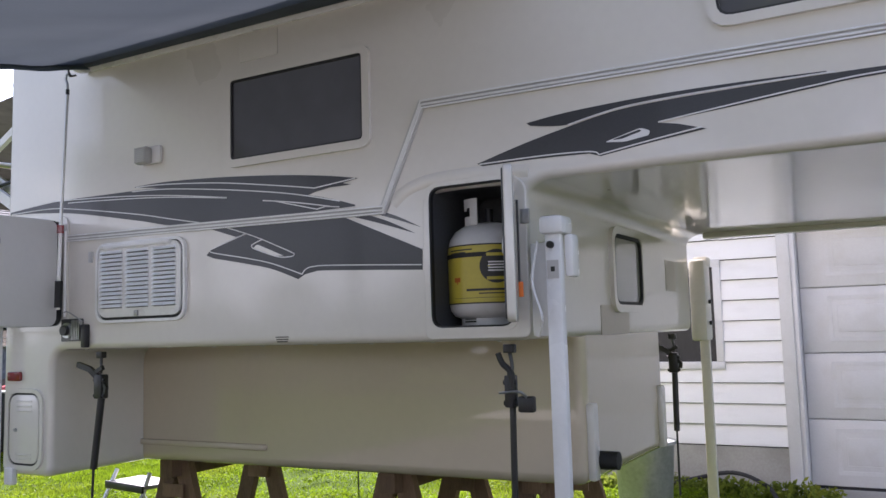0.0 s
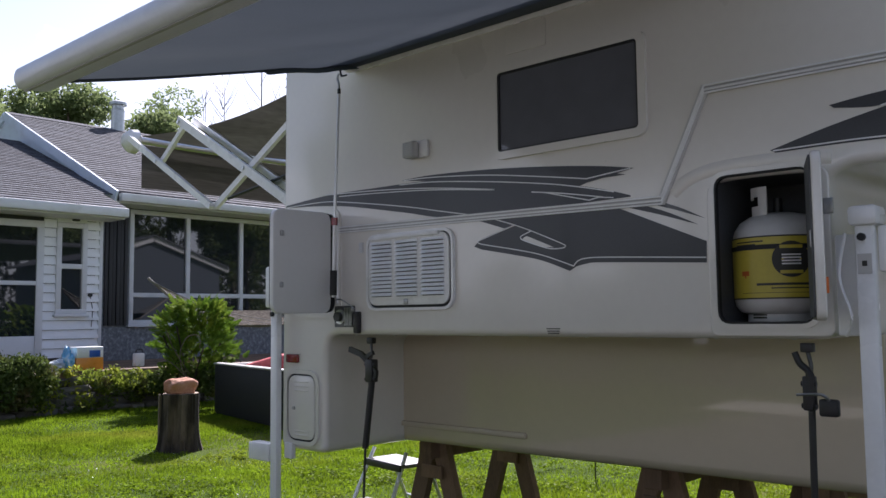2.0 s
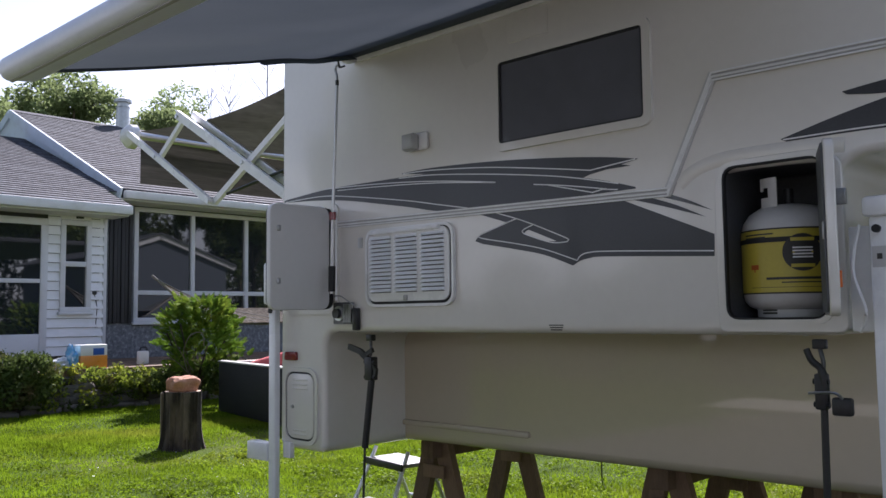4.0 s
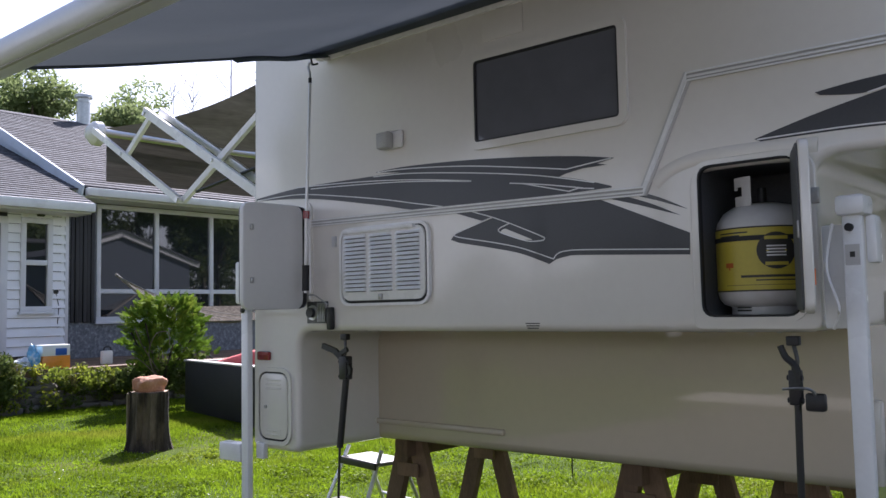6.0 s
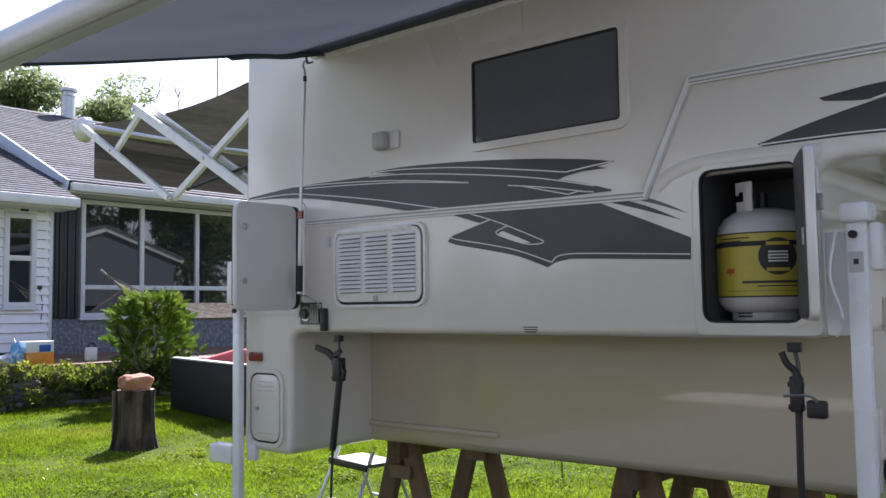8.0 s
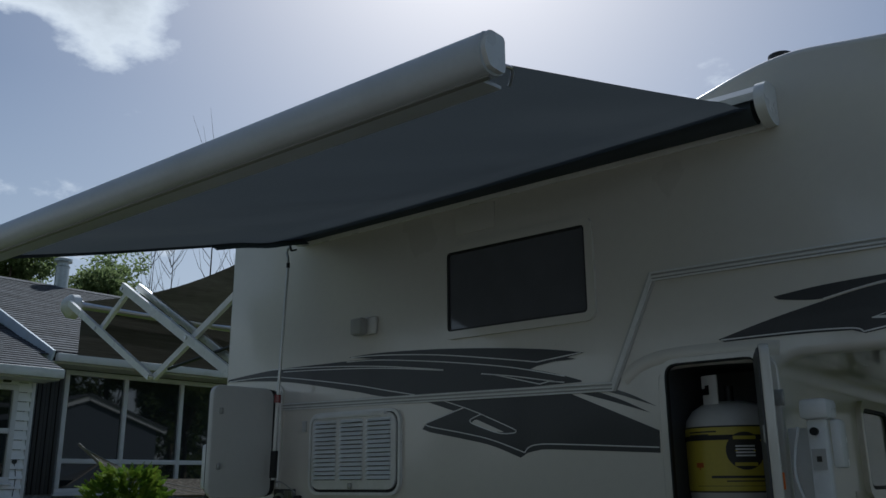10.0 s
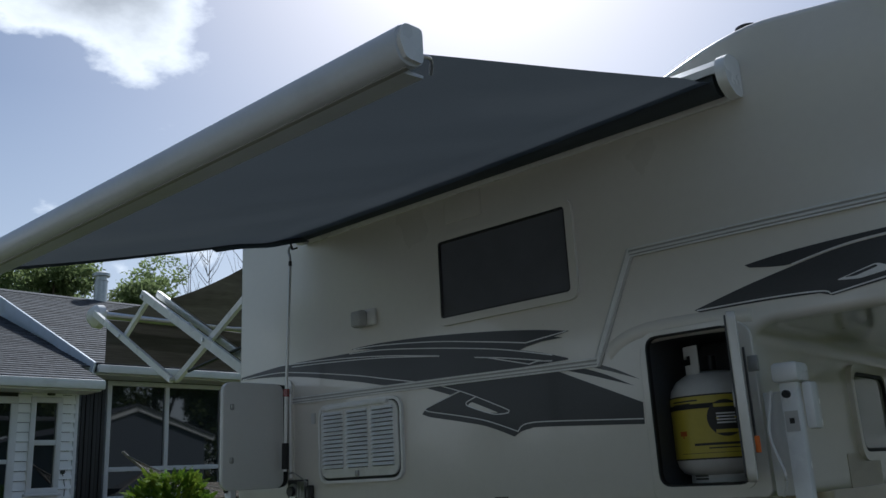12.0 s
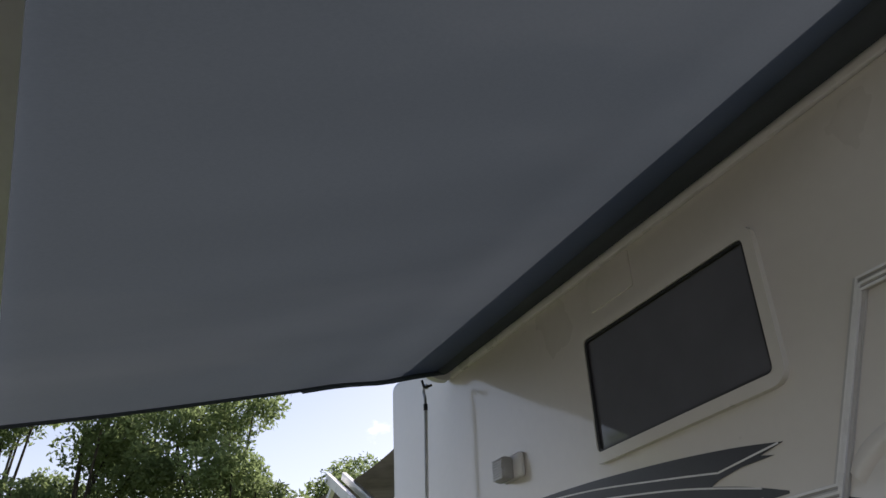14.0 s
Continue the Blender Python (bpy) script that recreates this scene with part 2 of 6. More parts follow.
CONCRETE = material("concrete", (0.36, 0.35, 0.32), rough=0.85, vary=0.18, scale=3, fine=60, bump=0.004, stains=((0.2, 0.19, 0.16), 0.5, 2.5))
STONE = material("dry_stone", (0.125, 0.115, 0.10), rough=0.9, vary=0.4, scale=7, fine=50, bump=0.012, per_piece=0.4)
SOIL = material("garden_soil", (0.05, 0.04, 0.028), rough=0.95, vary=0.4, scale=9, fine=70, bump=0.02)
BARK = material("weathered_bark", (0.034, 0.025, 0.018), rough=0.9, vary=0.65, scale=9, fine=45, bump=0.02, stretch=(1.6, 1.6, 0.5), stains=((0.20, 0.15, 0.105), 0.9, 3.2))
STUMP_BARK = material("split_stump_bark", (0.030, 0.022, 0.016), rough=0.9, vary=0.7, scale=7, fine=40, bump=0.03, stretch=(2.0, 2.0, 0.6), stains=((0.22, 0.17, 0.12), 0.85, 2.6))
OLD_WOOD = material("bare_old_wood", (0.16, 0.125, 0.09), rough=0.9, vary=0.5, scale=9, fine=45, bump=0.01, stretch=(2.2, 2.2, 0.35), stains=((0.03, 0.024, 0.018), 0.9, 4))
CUT_WOOD = material("cut_wood", (0.34, 0.27, 0.19), rough=0.85, vary=0.3, scale=14, fine=70, bump=0.006)
LUMBER = material("old_lumber", (0.165, 0.103, 0.062), rough=0.8, vary=0.4, scale=5, fine=50, bump=0.004, per_piece=0.35, stretch=(3, 3, 0.6))
ROCK = material("red_rock", (0.42, 0.19, 0.11), rough=0.85, vary=0.3, scale=8, fine=50, bump=0.012, stains=((0.5, 0.36, 0.27), 0.5, 7))
WICKER = material("black_wicker", (0.012, 0.012, 0.014), rough=0.6, vary=0.4, scale=20, fine=120, bump=0.006)
CUSHION = material("coral_cushion", (0.66, 0.13, 0.13), rough=0.85, vary=0.1, scale=4, fine=150, bump=0.003)
ROPE = material("hammock_rope", (0.20, 0.185, 0.165), rough=0.85, vary=0.2, bump=0.001)
NET = material("crochet_net", (0.060, 0.053, 0.044), rough=1.0, spec=0.02, vary=0.7, scale=12, fine=60, bump=0.003, stains=((0.17, 0.155, 0.13), 0.9, 24))
TREAD = material("ribbed_tread", (0.22, 0.22, 0.23), rough=0.6, vary=0.2, scale=20, fine=90, bump=0.002)
GALV = material("galvanised_steel", (0.46, 0.48, 0.48), rough=0.42, metal=0.7, vary=0.25, scale=9, fine=40, bump=0.002)
GRASS = material("lawn_blades", (0.145, 0.225, 0.010), rough=0.6, vary=0.85, scale=2.5, fine=40, bump=0, spec=0.1, translucent=0.5, stains=((0.26, 0.25, 0.04), 0.5, 0.9))
LAWN = material("lawn_thatch", (0.046, 0.078, 0.008), rough=0.95, vary=0.5, scale=0.9, fine=60, bump=0.03, spec=0.05, stains=((0.18, 0.15, 0.06), 0.45, 0.55))
LEAF = material("tree_leaves", (0.185, 0.235, 0.10), rough=0.7, vary=0.5, scale=0.45, fine=4, bump=0, spec=0.1, translucent=0.55)
CEDAR = material("cedar_sprays", (0.105, 0.185, 0.020), rough=0.8, spec=0.1, vary=0.7, scale=6, fine=30, bump=0, translucent=0.38, stains=((0.30, 0.36, 0.05), 0.7, 3.5))
SHRUB = material("shrub_leaves", (0.17, 0.22, 0.03), rough=0.7, spec=0.15, vary=0.7, scale=6, fine=30, bump=0, translucent=0.5, stains=((0.46, 0.44, 0.06), 0.7, 3))
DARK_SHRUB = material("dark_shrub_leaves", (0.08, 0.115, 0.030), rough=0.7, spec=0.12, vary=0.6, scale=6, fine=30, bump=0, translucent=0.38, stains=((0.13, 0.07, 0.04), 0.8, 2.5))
CLEAR_WRAP = material("clear_wrap", (0.55, 0.60, 0.62), rough=0.2, vary=0.4, scale=14, fine=40, bump=0.01, coat=0.4)
CLEAR_BAG = material("blue_white_wrap", (0.14, 0.40, 0.66), rough=0.25, vary=0.4, scale=11, fine=30, bump=0.01, coat=0.3, stains=((0.7, 0.75, 0.78), 0.9, 12))
PACK = material("orange_printed_wrap", (0.78, 0.29, 0.04), rough=0.3, vary=0.15, scale=9, bump=0.004, coat=0.3)
PACK_BLUE = material("blue_print", (0.03, 0.11, 0.42), rough=0.35, vary=0.1, bump=0)


# ---- mesh helpers ----
DIRT = material("packed_dirt", (0.108, 0.096, 0.082), rough=0.9, vary=0.3, scale=2.0, fine=45, bump=0.015, stains=((0.075, 0.055, 0.04), 0.5, 1.1))


def weighted(ob):
    """Keeps large flat faces flat-looking beside rounded edges."""
    for p in ob.data.polygons:
        if len(p.vertices) > 8 and p.area > 0.25:
            p.use_smooth = False
    wn_mod = ob.modifiers.new("weighted_normals", "WEIGHTED_NORMAL")
    wn_mod.keep_sharp = True
    return ob


def finish(name, bm, mat, angle=35.0):
    bmesh.ops.recalc_face_normals(bm, faces=bm.faces[:])
    me = bpy.data.meshes.new(name)
    bm.to_mesh(me)
    bm.free()
    for p in me.polygons:
        p.use_smooth = True
    me.set_sharp_from_angle(angle=radians(angle))
    me.materials.append(mat)
    return me


def part(name, bm, mat, parent, label="", angle=35.0):
    ob = new(name, finish(name, bm, mat, angle))
    ob.parent = parent
    if label:
        ob["label"] = label
    return ob


def single(name, bm, mat, label, category, group="", kind="", angle=35.0):
    return tagged(new(name, finish(name, bm, mat, angle)), label, category, group, kind)


def thing(name, place, label, category, group="", kind="", turn=0.0):
    ob = new(name)
    ob.empty_display_size = 0.1
    ob.matrix_basis = pose(*place, 0, 0, turn)
    return tagged(ob, label, category, group, kind)


def box(x0, x1, y0, y1, z0, z1, bevel=0.0, bm=None, seg=2):
    own = bm is None
    b = bmesh.new()
    vs = [b.verts.new(p) for p in ((x0, y0, z0), (x1, y0, z0), (x1, y1, z0), (x0, y1, z0), (x0, y0, z1), (x1, y0, z1), (x1, y1, z1), (x0, y1, z1))]
    for f in ((3, 2, 1, 0), (4, 5, 6, 7), (0, 1, 5, 4), (1, 2, 6, 5), (2, 3, 7, 6), (3, 0, 4, 7)):
        b.faces.new([vs[i] for i in f])
    if bevel:
        bmesh.ops.bevel(b, geom=b.edges[:] + b.verts[:], offset=bevel, segments=seg, profile=0.5, affect="EDGES")
    if own:
        return b
    merge(bm, b)
    return bm


def merge(bm, other, m=None):
    if m is not None:
        bmesh.ops.transform(other, matrix=m, verts=other.verts[:])
    tmp = bpy.data.meshes.new("tmp")
    other.to_mesh(tmp)
    other.free()
    bm.from_mesh(tmp)
    bpy.data.meshes.remove(tmp)
    return bm


def round_poly(pts, r, n=4):
    """Rounds the corners of a closed outline; r is one radius or one for each corner."""
    out = []
    rs = r if isinstance(r, (list, tuple)) else [r] * len(pts)
    for i, p in enumerate(pts):
        a, b, c = Vector(pts[i - 1]), Vector(p), Vector(pts[(i + 1) % len(pts)])
        u, v = (a - b), (c - b)
        d = min(rs[i], u.length * 0.45, v.length * 0.45)
        if d < 1e-5:
            out.append(tuple(b))
            continue
        s, e = b + u.normalized() * d, b + v.normalized() * d
        for k in range(n + 1):
            t = k / n
            out.append(tuple(s * (1 - t) ** 2 + b * 2 * t * (1 - t) + e * t * t))
    return out


def inset_poly(pts, d):
    """Moves a closed outline inwards by d."""
    area = sum(pts[i - 1][0] * pts[i][1] - pts[i][0] * pts[i - 1][1] for i in range(len(pts)))
    sgn = 1 if area > 0 else -1
    out = []
    for i, p in enumerate(pts):
        a, b, c = Vector(pts[i - 1]), Vector(p), Vector(pts[(i + 1) % len(pts)])
        n1 = Vector((-(b - a).y, (b - a).x)).normalized() * sgn
        n2 = Vector((-(c - b).y, (c - b).x)).normalized() * sgn
        m = n1 + n2
        m = m.normalized() / max(0.5, m.normalized().dot(n1)) if m.length > 1e-6 else n1
        out.append(tuple(b + m * d))
    return out


def prism(outline, y0, y1, r=0.0, steps=3, holes=(), hole_depth=0.0, axis="y", far_round=True, back=True):
    """An outline in (x, z) carried from y0 to y1, its rims rounded by r. Holes are cut into the y0 face and run hole_depth deep."""
    b = bmesh.new()

    def loop(pts, y):
        return [b.verts.new((p[0], y, p[1])) for p in pts]
    rings = []
    sg = 1 if y1 > y0 else -1
    if r:
        for k in range(steps + 1):
            a = math.pi / 2 * k / steps
            rings.append(loop(inset_poly(outline, r * (1 - math.sin(a))), y0 + sg * r * (1 - math.cos(a))))
        for k in range(steps + 1):
            a = math.pi / 2 * (1 - k / steps)
            rings.append(loop(inset_poly(outline, r * (1 - math.sin(a))) if far_round else outline, y1 - sg * (r * (1 - math.cos(a)) if far_round else 0)) if far_round or k == 0 else rings[-1])
    else:
        rings = [loop(outline, y0), loop(outline, y1)]
    n = len(outline)
    for p, q in zip(rings, rings[1:]):
        if p is q:
            continue
        for i in range(n):
            b.faces.new((p[i - 1], p[i], q[i], q[i - 1]))
    if back:
        b.faces.new(rings[-1])
    if holes:
        edges = [b.edges.get((rings[0][i - 1], rings[0][i])) for i in range(n)]
        for h in holes:
            hv = loop(h, y0)
            edges += [b.edges.new((hv[i - 1], hv[i])) for i in range(len(hv))]
            hb = loop(h, y0 + sg * hole_depth)
            for i in range(len(hv)):
                b.faces.new((hv[i - 1], hv[i], hb[i], hb[i - 1]))
        bmesh.ops.triangle_fill(b, use_beauty=True, use_dissolve=False, edges=edges)
    else:
        cap = b.faces.new(rings[0])
        if n > 8 and cap.calc_area() > 0.25:
            bmesh.ops.poke(b, faces=[cap])
    return b


def plate(outline, y, thick=0.003, r=0.0):
    """A thin plate on a wall that faces -y: its back lies in the plane y."""
    return prism(outline, y - thick, y + 0.001, r)


def frame_ring(outer, inner, y0, y1):
    """A flat ring between two outlines with the same number of corners, in (x, z)."""
    b = bmesh.new()
    rows = [[b.verts.new((p[0], y, p[1])) for p in o] for o, y in ((outer, y1), (outer, y0), (inner, y0), (inner, y1))]
    n = len(outer)
    for p, q in zip(rows, rows[1:] + rows[:1]):
        for i in range(n):
            b.faces.new((p[i - 1], p[i], q[i], q[i - 1]))
    return b


def rect(x0, x1, z0, z1):
    return [(x0, z0), (x1, z0), (x1, z1), (x0, z1)]


def rrect(x0, x1, z0, z1, r, n=4):
    return round_poly(rect(x0, x1, z0, z1), r, n)


def tube(points, r, sides=8, bm=None, flat=None):
    """A round bar along points; flat = (half width, half height) makes it square."""
    b = bm or bmesh.new()
    pts = [Vector(p) for p in points]
    rings = []
    for i, p in enumerate(pts):
        d = (pts[min(i + 1, len(pts) - 1)] - pts[max(i - 1, 0)]).normalized()
        up = Vector((0, 0, 1)) if abs(d.z) < 0.95 else Vector((1, 0, 0))
        s = d.cross(up).normalized()
        u = s.cross(d).normalized()
        if flat:
            ring = [p + s * flat[0] * a + u * flat[1] * c for a, c in ((-1, -1), (1, -1), (1, 1), (-1, 1))]
        else:
            rad = r[i] if isinstance(r, (list, tuple)) else r
            ring = [p + s * math.cos(t * math.tau / sides) * rad + u * math.sin(t * math.tau / sides) * rad for t in range(sides)]
        rings.append([b.verts.new(q) for q in ring])
    n = len(rings[0])
    for p, q in zip(rings, rings[1:]):
        for i in range(n):
            b.faces.new((p[i - 1], p[i], q[i], q[i - 1]))
    b.faces.new(rings[0][::-1])
    b.faces.new(rings[-1])
    return b


def lathe(profile, sides=32, centre=(0, 0, 0)):
    """A profile of (radius, height) turned about the vertical."""
    b = bmesh.new()
    cx, cy, cz = centre
    rings = [[b.verts.new((cx + r * math.cos(math.tau * k / sides), cy + r * math.sin(math.tau * k / sides), cz + z)) for k in range(sides)] for r, z in profile]
    for p, q in zip(rings, rings[1:]):
        for i in range(sides):
            b.faces.new((p[i - 1], p[i], q[i], q[i - 1]))
    b.faces.new(rings[0][::-1])
    b.faces.new(rings[-1])
    return b


def ground_z(x, y=0.0):
    """The lawn rises a little towards the house."""
    return 0.012 * max(0.0, min(-x - 4.0, 10.0))


rng = random.Random(7)

# ---- ground ----
def make_ground():
    xs = sorted(set([-1000, -400, -150, -80, -50, -35, -25] + [-20 + 0.5 * i for i in range(57)] + [12, 18, 30, 60, 150, 400, 1000]))
    ys = sorted(set([-1000, -400, -150, -60, -30, -15, -8] + [-4 + 0.5 * i for i in range(40)] + [18, 25, 40, 80, 150, 400, 1000]))
    b = bmesh.new()
    grid = [[b.verts.new((x, y, ground_z(x) + (0.012 * noise.noise((x * 0.9, y * 0.9, 0)) if -20 < x < 8 and -4 < y < 16 else 0))) for y in ys] for x in xs]
    for i in range(len(xs) - 1):
        for j in range(len(ys) - 1):
            b.faces.new((grid[i][j], grid[i + 1][j], grid[i + 1][j + 1], grid[i][j + 1]))
    return single("ground", b, LAWN, "mown green lawn with bare straw patches", "lawn", kind="structure")


make_ground()


single("dirt_drive", box(-7.0, 9.0, -14.0, 2.3, -0.05, 0.010), DIRT, "packed brown dirt drive beside the camper", "driveway", kind="structure")


# out of view: added so the glossy tub mirrors a bright streak
GRAVEL = material("pale_gravel", (0.50, 0.47, 0.42), rough=0.9, vary=0.25, scale=3, fine=60, bump=0.01)
single("gravel_strip", box(-22.0, 9.0, -5.9, -4.6, -0.04, 0.022), GRAVEL, "unseen pale gravel strip across the dirt drive, added for the tub to mirror", "gravel", kind="structure")

single("dirt_drive", box(-24.0, -7.0, -14.0, -0.8, -0.05, 0.010), DIRT, "packed brown dirt where the drive runs on", "driveway", kind="structure")


def grass_field(name, x0, x1, y0, y1, count, tall, label):
    """Blades of grass as one mesh of slim triangles, in tufts."""
    r = np.random.default_rng(11)
    px, py = r.uniform(x0, x1, count), r.uniform(y0, y1, count)
    dens = np.array([noise.noise((a * 0.7, c * 0.7, 3.0)) for a, c in zip(px, py)])
    keep = dens > r.uniform(-0.9, 0.25, count)
    px, py, dens = px[keep], py[keep], dens[keep]
    n = len(px)
    pz = np.array([ground_z(a) for a in px])
    h = tall * r.uniform(0.45, 1.2, n) * (1 + 0.5 * dens)
    a = r.uniform(0, math.tau, n)
    w = r.uniform(0.004, 0.009, n)
    lean = r.uniform(0.0, 0.7, n) * h
    b = r.uniform(0, math.tau, n)
    v = np.empty((n, 3, 3))
    v[:, 0] = np.stack([px - np.cos(a) * w, py - np.sin(a) * w, pz - 0.01], 1)
    v[:, 1] = np.stack([px + np.cos(a) * w, py + np.sin(a) * w, pz - 0.01], 1)
    v[:, 2] = np.stack([px + np.cos(b) * lean, py + np.sin(b) * lean, pz + h], 1)
    me = bpy.data.meshes.new(name)
    me.from_pydata(v.reshape(-1, 3).tolist(), [], np.arange(3 * n).reshape(-1, 3).tolist())
    me.materials.append(GRASS)
    return tagged(new(name, me), label, "grass", kind="stuff")


# ---- the camper ----
def spline(points, n=6):
    """A smooth line through a few points."""
    out = []
    P = [Vector(p) for p in points]
    for i in range(len(P) - 1):
        a, b, c, d = P[max(i - 1, 0)], P[i], P[i + 1], P[min(i + 2, len(P) - 1)]
        for k in range(n):
            t = k / n
            out.append(tuple(0.5 * (2 * b + (c - a) * t + (2 * a - 5 * b + 4 * c - d) * t * t + (3 * b - a - 3 * c + d) * t ** 3)))
    return out + [tuple(P[-1])]


WALL = 3.0            # the camper's near side faces -y at this y
FRONT = -1.10         # front wall of the cabin, under the cab-over
REAR = -3.93
camper = thing("truck_camper", (-2.5, 4.1, 0.68), "white fibreglass truck camper with grey swoosh graphics on sawhorses", "camper")
camper.matrix_basis = Matrix()


def build_camper_body():
    outline = [(REAR, 0.665), (-3.56, 0.665), (-3.56, 1.258), (FRONT, 1.258), (FRONT, 1.762), (-1.04, 1.798), (0.95, 1.782), (1.15, 2.0), (1.0, 2.36), (0.35, 2.60), (-0.36, 2.745), (-0.95, 2.825), (-1.12, 2.80), (-1.45, 2.70), (REAR + 0.02, 2.745)]
    radii = [0.05, 0.05, 0.09, 0.045, 0.04, 0.05, 0.1, 0.15, 0.2, 0.3, 0.3, 0.12, 0.12, 0.1, 0.05]
    b = prism(round_poly(outline, radii, 5), WALL, 5.28, 0.03, 4, holes=[rrect(-1.476, -1.150, 1.305, 1.812, 0.045)], hole_depth=0.02)
    weighted(part("body", b, GEL, camper))
    sur = round_poly([(-1.503, 1.266), (-1.096, 1.266), (-1.096, 1.79), (-1.16, 1.834), (-1.503, 1.828)], [0.03, 0.03, 0.04, 0.05, 0.10], 5)
    weighted(part("locker_surround", prism(sur, WALL - 0.007, WALL + 0.004, 0.0065, 4, holes=[rrect(-1.476, -1.150, 1.305, 1.812, 0.045)], hole_depth=0.02, back=False), GEL, camper))
    fair = spline([(-1.632, 1.770), (-1.575, 1.811), (-1.49, 1.836), (-1.385, 1.843), (-1.27, 1.842), (-1.165, 1.837), (-1.085, 1.830)])
    part("locker_fairing", tube([(px, WALL + 0.038, pz) for px, pz in fair], 0.045, 28), GEL, camper)
    # dark moulded liner of the gas locker: five sides open to the front
    o = rrect(-1.476, -1.150, 1.305, 1.812, 0.045)
    lb = bmesh.new()
    rings = [[lb.verts.new((p[0], y, p[1])) for p in o] for y in (WALL - 0.003, WALL + 0.40)]
    for i in range(len(o)):
        lb.faces.new((rings[0][i - 1], rings[0][i], rings[1][i], rings[1][i - 1]))
    lb.faces.new(rings[1])
    part("locker_liner", lb, LINER_AND_SHADE, camper, "dark grey moulded gas locker liner")
    ro, ri = rrect(-1.489, -1.137, 1.292, 1.825, 0.055), rrect(-1.474, -1.152, 1.307, 1.810, 0.045)
    part("locker_frame", frame_ring(ro, ri, WALL - 0.012, WALL - 0.005), GEL, camper)
    gi = rrect(-1.468, -1.158, 1.313, 1.804, 0.04)
    part("locker_gasket", frame_ring(ri, gi, WALL - 0.009, WALL + 0.01), RUBBER, camper, "black rubber gasket")
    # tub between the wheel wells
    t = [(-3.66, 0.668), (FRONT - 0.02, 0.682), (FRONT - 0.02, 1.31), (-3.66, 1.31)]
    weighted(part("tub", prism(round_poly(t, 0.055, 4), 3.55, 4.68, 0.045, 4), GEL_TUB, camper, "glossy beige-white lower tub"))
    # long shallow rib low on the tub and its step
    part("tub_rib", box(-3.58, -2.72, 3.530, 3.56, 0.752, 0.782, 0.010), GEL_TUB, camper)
    # lip along the far edge of the cab-over, and two darker patches on the front wall
    part("cabover_lip", box(-1.0, 1.05, 5.20, 5.275, 1.766, 1.806, 0.012), GEL, camper)
    for y0, y1, z0, z1 in ((3.72, 4.10, 1.262, 1.385), (4.76, 4.96, 1.47, 1.63)):
        pb = prism(rrect(y0, y1, z0, z1, 0.01), -0.003, 0.0)
        bmesh.ops.transform(pb, matrix=Matrix(((0, -1, 0, FRONT - 0.001), (1, 0, 0, 0), (0, 0, 1, 0), (0, 0, 0, 1))), verts=pb.verts[:])
        part("wall_patch", pb, PATCH_GEL, camper, "darker grey-beige patch")
    # screw heads under the wing
    for k in range(9):
        x = -3.42 + 0.27 * k
        part("screw", lathe([(0.008, -0.004), (0.008, 0.0)], 8, (x, WALL + 0.09, 1.257)), STEEL, camper)
    # bonded strips and bumpers on the front wall
    for y in (3.60, 4.60):
        part("bumper_strip", box(FRONT - 0.03, FRONT + 0.005, y - 0.03, y + 0.03, 0.70, 1.0, 0.012), GEL, camper)
    part("rubber_bumper", tube([(FRONT - 0.03, 3.64, 0.775), (FRONT + 0.075, 3.64, 0.775)], 0.036, 16), RUBBER, camper, "round black rubber bumper")


build_camper_body()


def sweep(points, w, y0, y1):
    """A flat strip of width w along points in (x, z), mitred at the bends."""
    b = bmesh.new()
    pts = [Vector(p) for p in points]
    rows = []
    for i, p in enumerate(pts):
        d0 = (p - pts[i - 1]).normalized() if i else (pts[1] - p).normalized()
        d1 = (pts[i + 1] - p).normalized() if i + 1 < len(pts) else d0
        n0, n1 = Vector((-d0.y, d0.x)), Vector((-d1.y, d1.x))
        m = (n0 + n1).normalized()
        m = m / max(0.4, m.dot(n0)) * w / 2
        rows.append([b.verts.new((q.x, y, q.y)) for q, y in ((p - m, y1), (p - m, y0), (p + m, y0), (p + m, y1))])
    for p, q in zip(rows, rows[1:]):
        for i in range(4):
            b.faces.new((p[i - 1], p[i], q[i], q[i - 1]))
    b.faces.new(rows[0])
    b.faces.new(rows[-1][::-1])
    return b


# seam rails: along the rear half, up the step, and along the cab-over
rail = [(REAR + 0.35, 1.781), (-1.672, 1.750), (-1.497, 2.121), (0.98, 2.095)]
part("seam_rail", sweep(rail, 0.034, WALL - 0.007, WALL), TRIM, camper, "white vinyl seam rail")
for dz in (0.0125, -0.002, -0.0135):
    part("rail_bead", sweep([(x, z + dz) for x, z in rail], 0.0055, WALL - 0.0115, WALL - 0.006), WHITE_METAL, camper)
for dz in (0.0065, -0.008):
    part("rail_groove", sweep([(x, z + dz) for x, z in rail], 0.003, WALL - 0.0078, WALL - 0.006), TRIM_DARK, camper)


Y = WALL


def pin(points, w=0.0042, smooth=True):
    part("pinstripe", sweep(spline(points) if smooth else points, w, Y - 0.0050, Y - 0.003), PIN, camper)


def flat_decal(outline, mat, lift=0.0):
    part("decal", plate(outline, WALL - 0.0005 - lift, 0.0015), mat, camper)


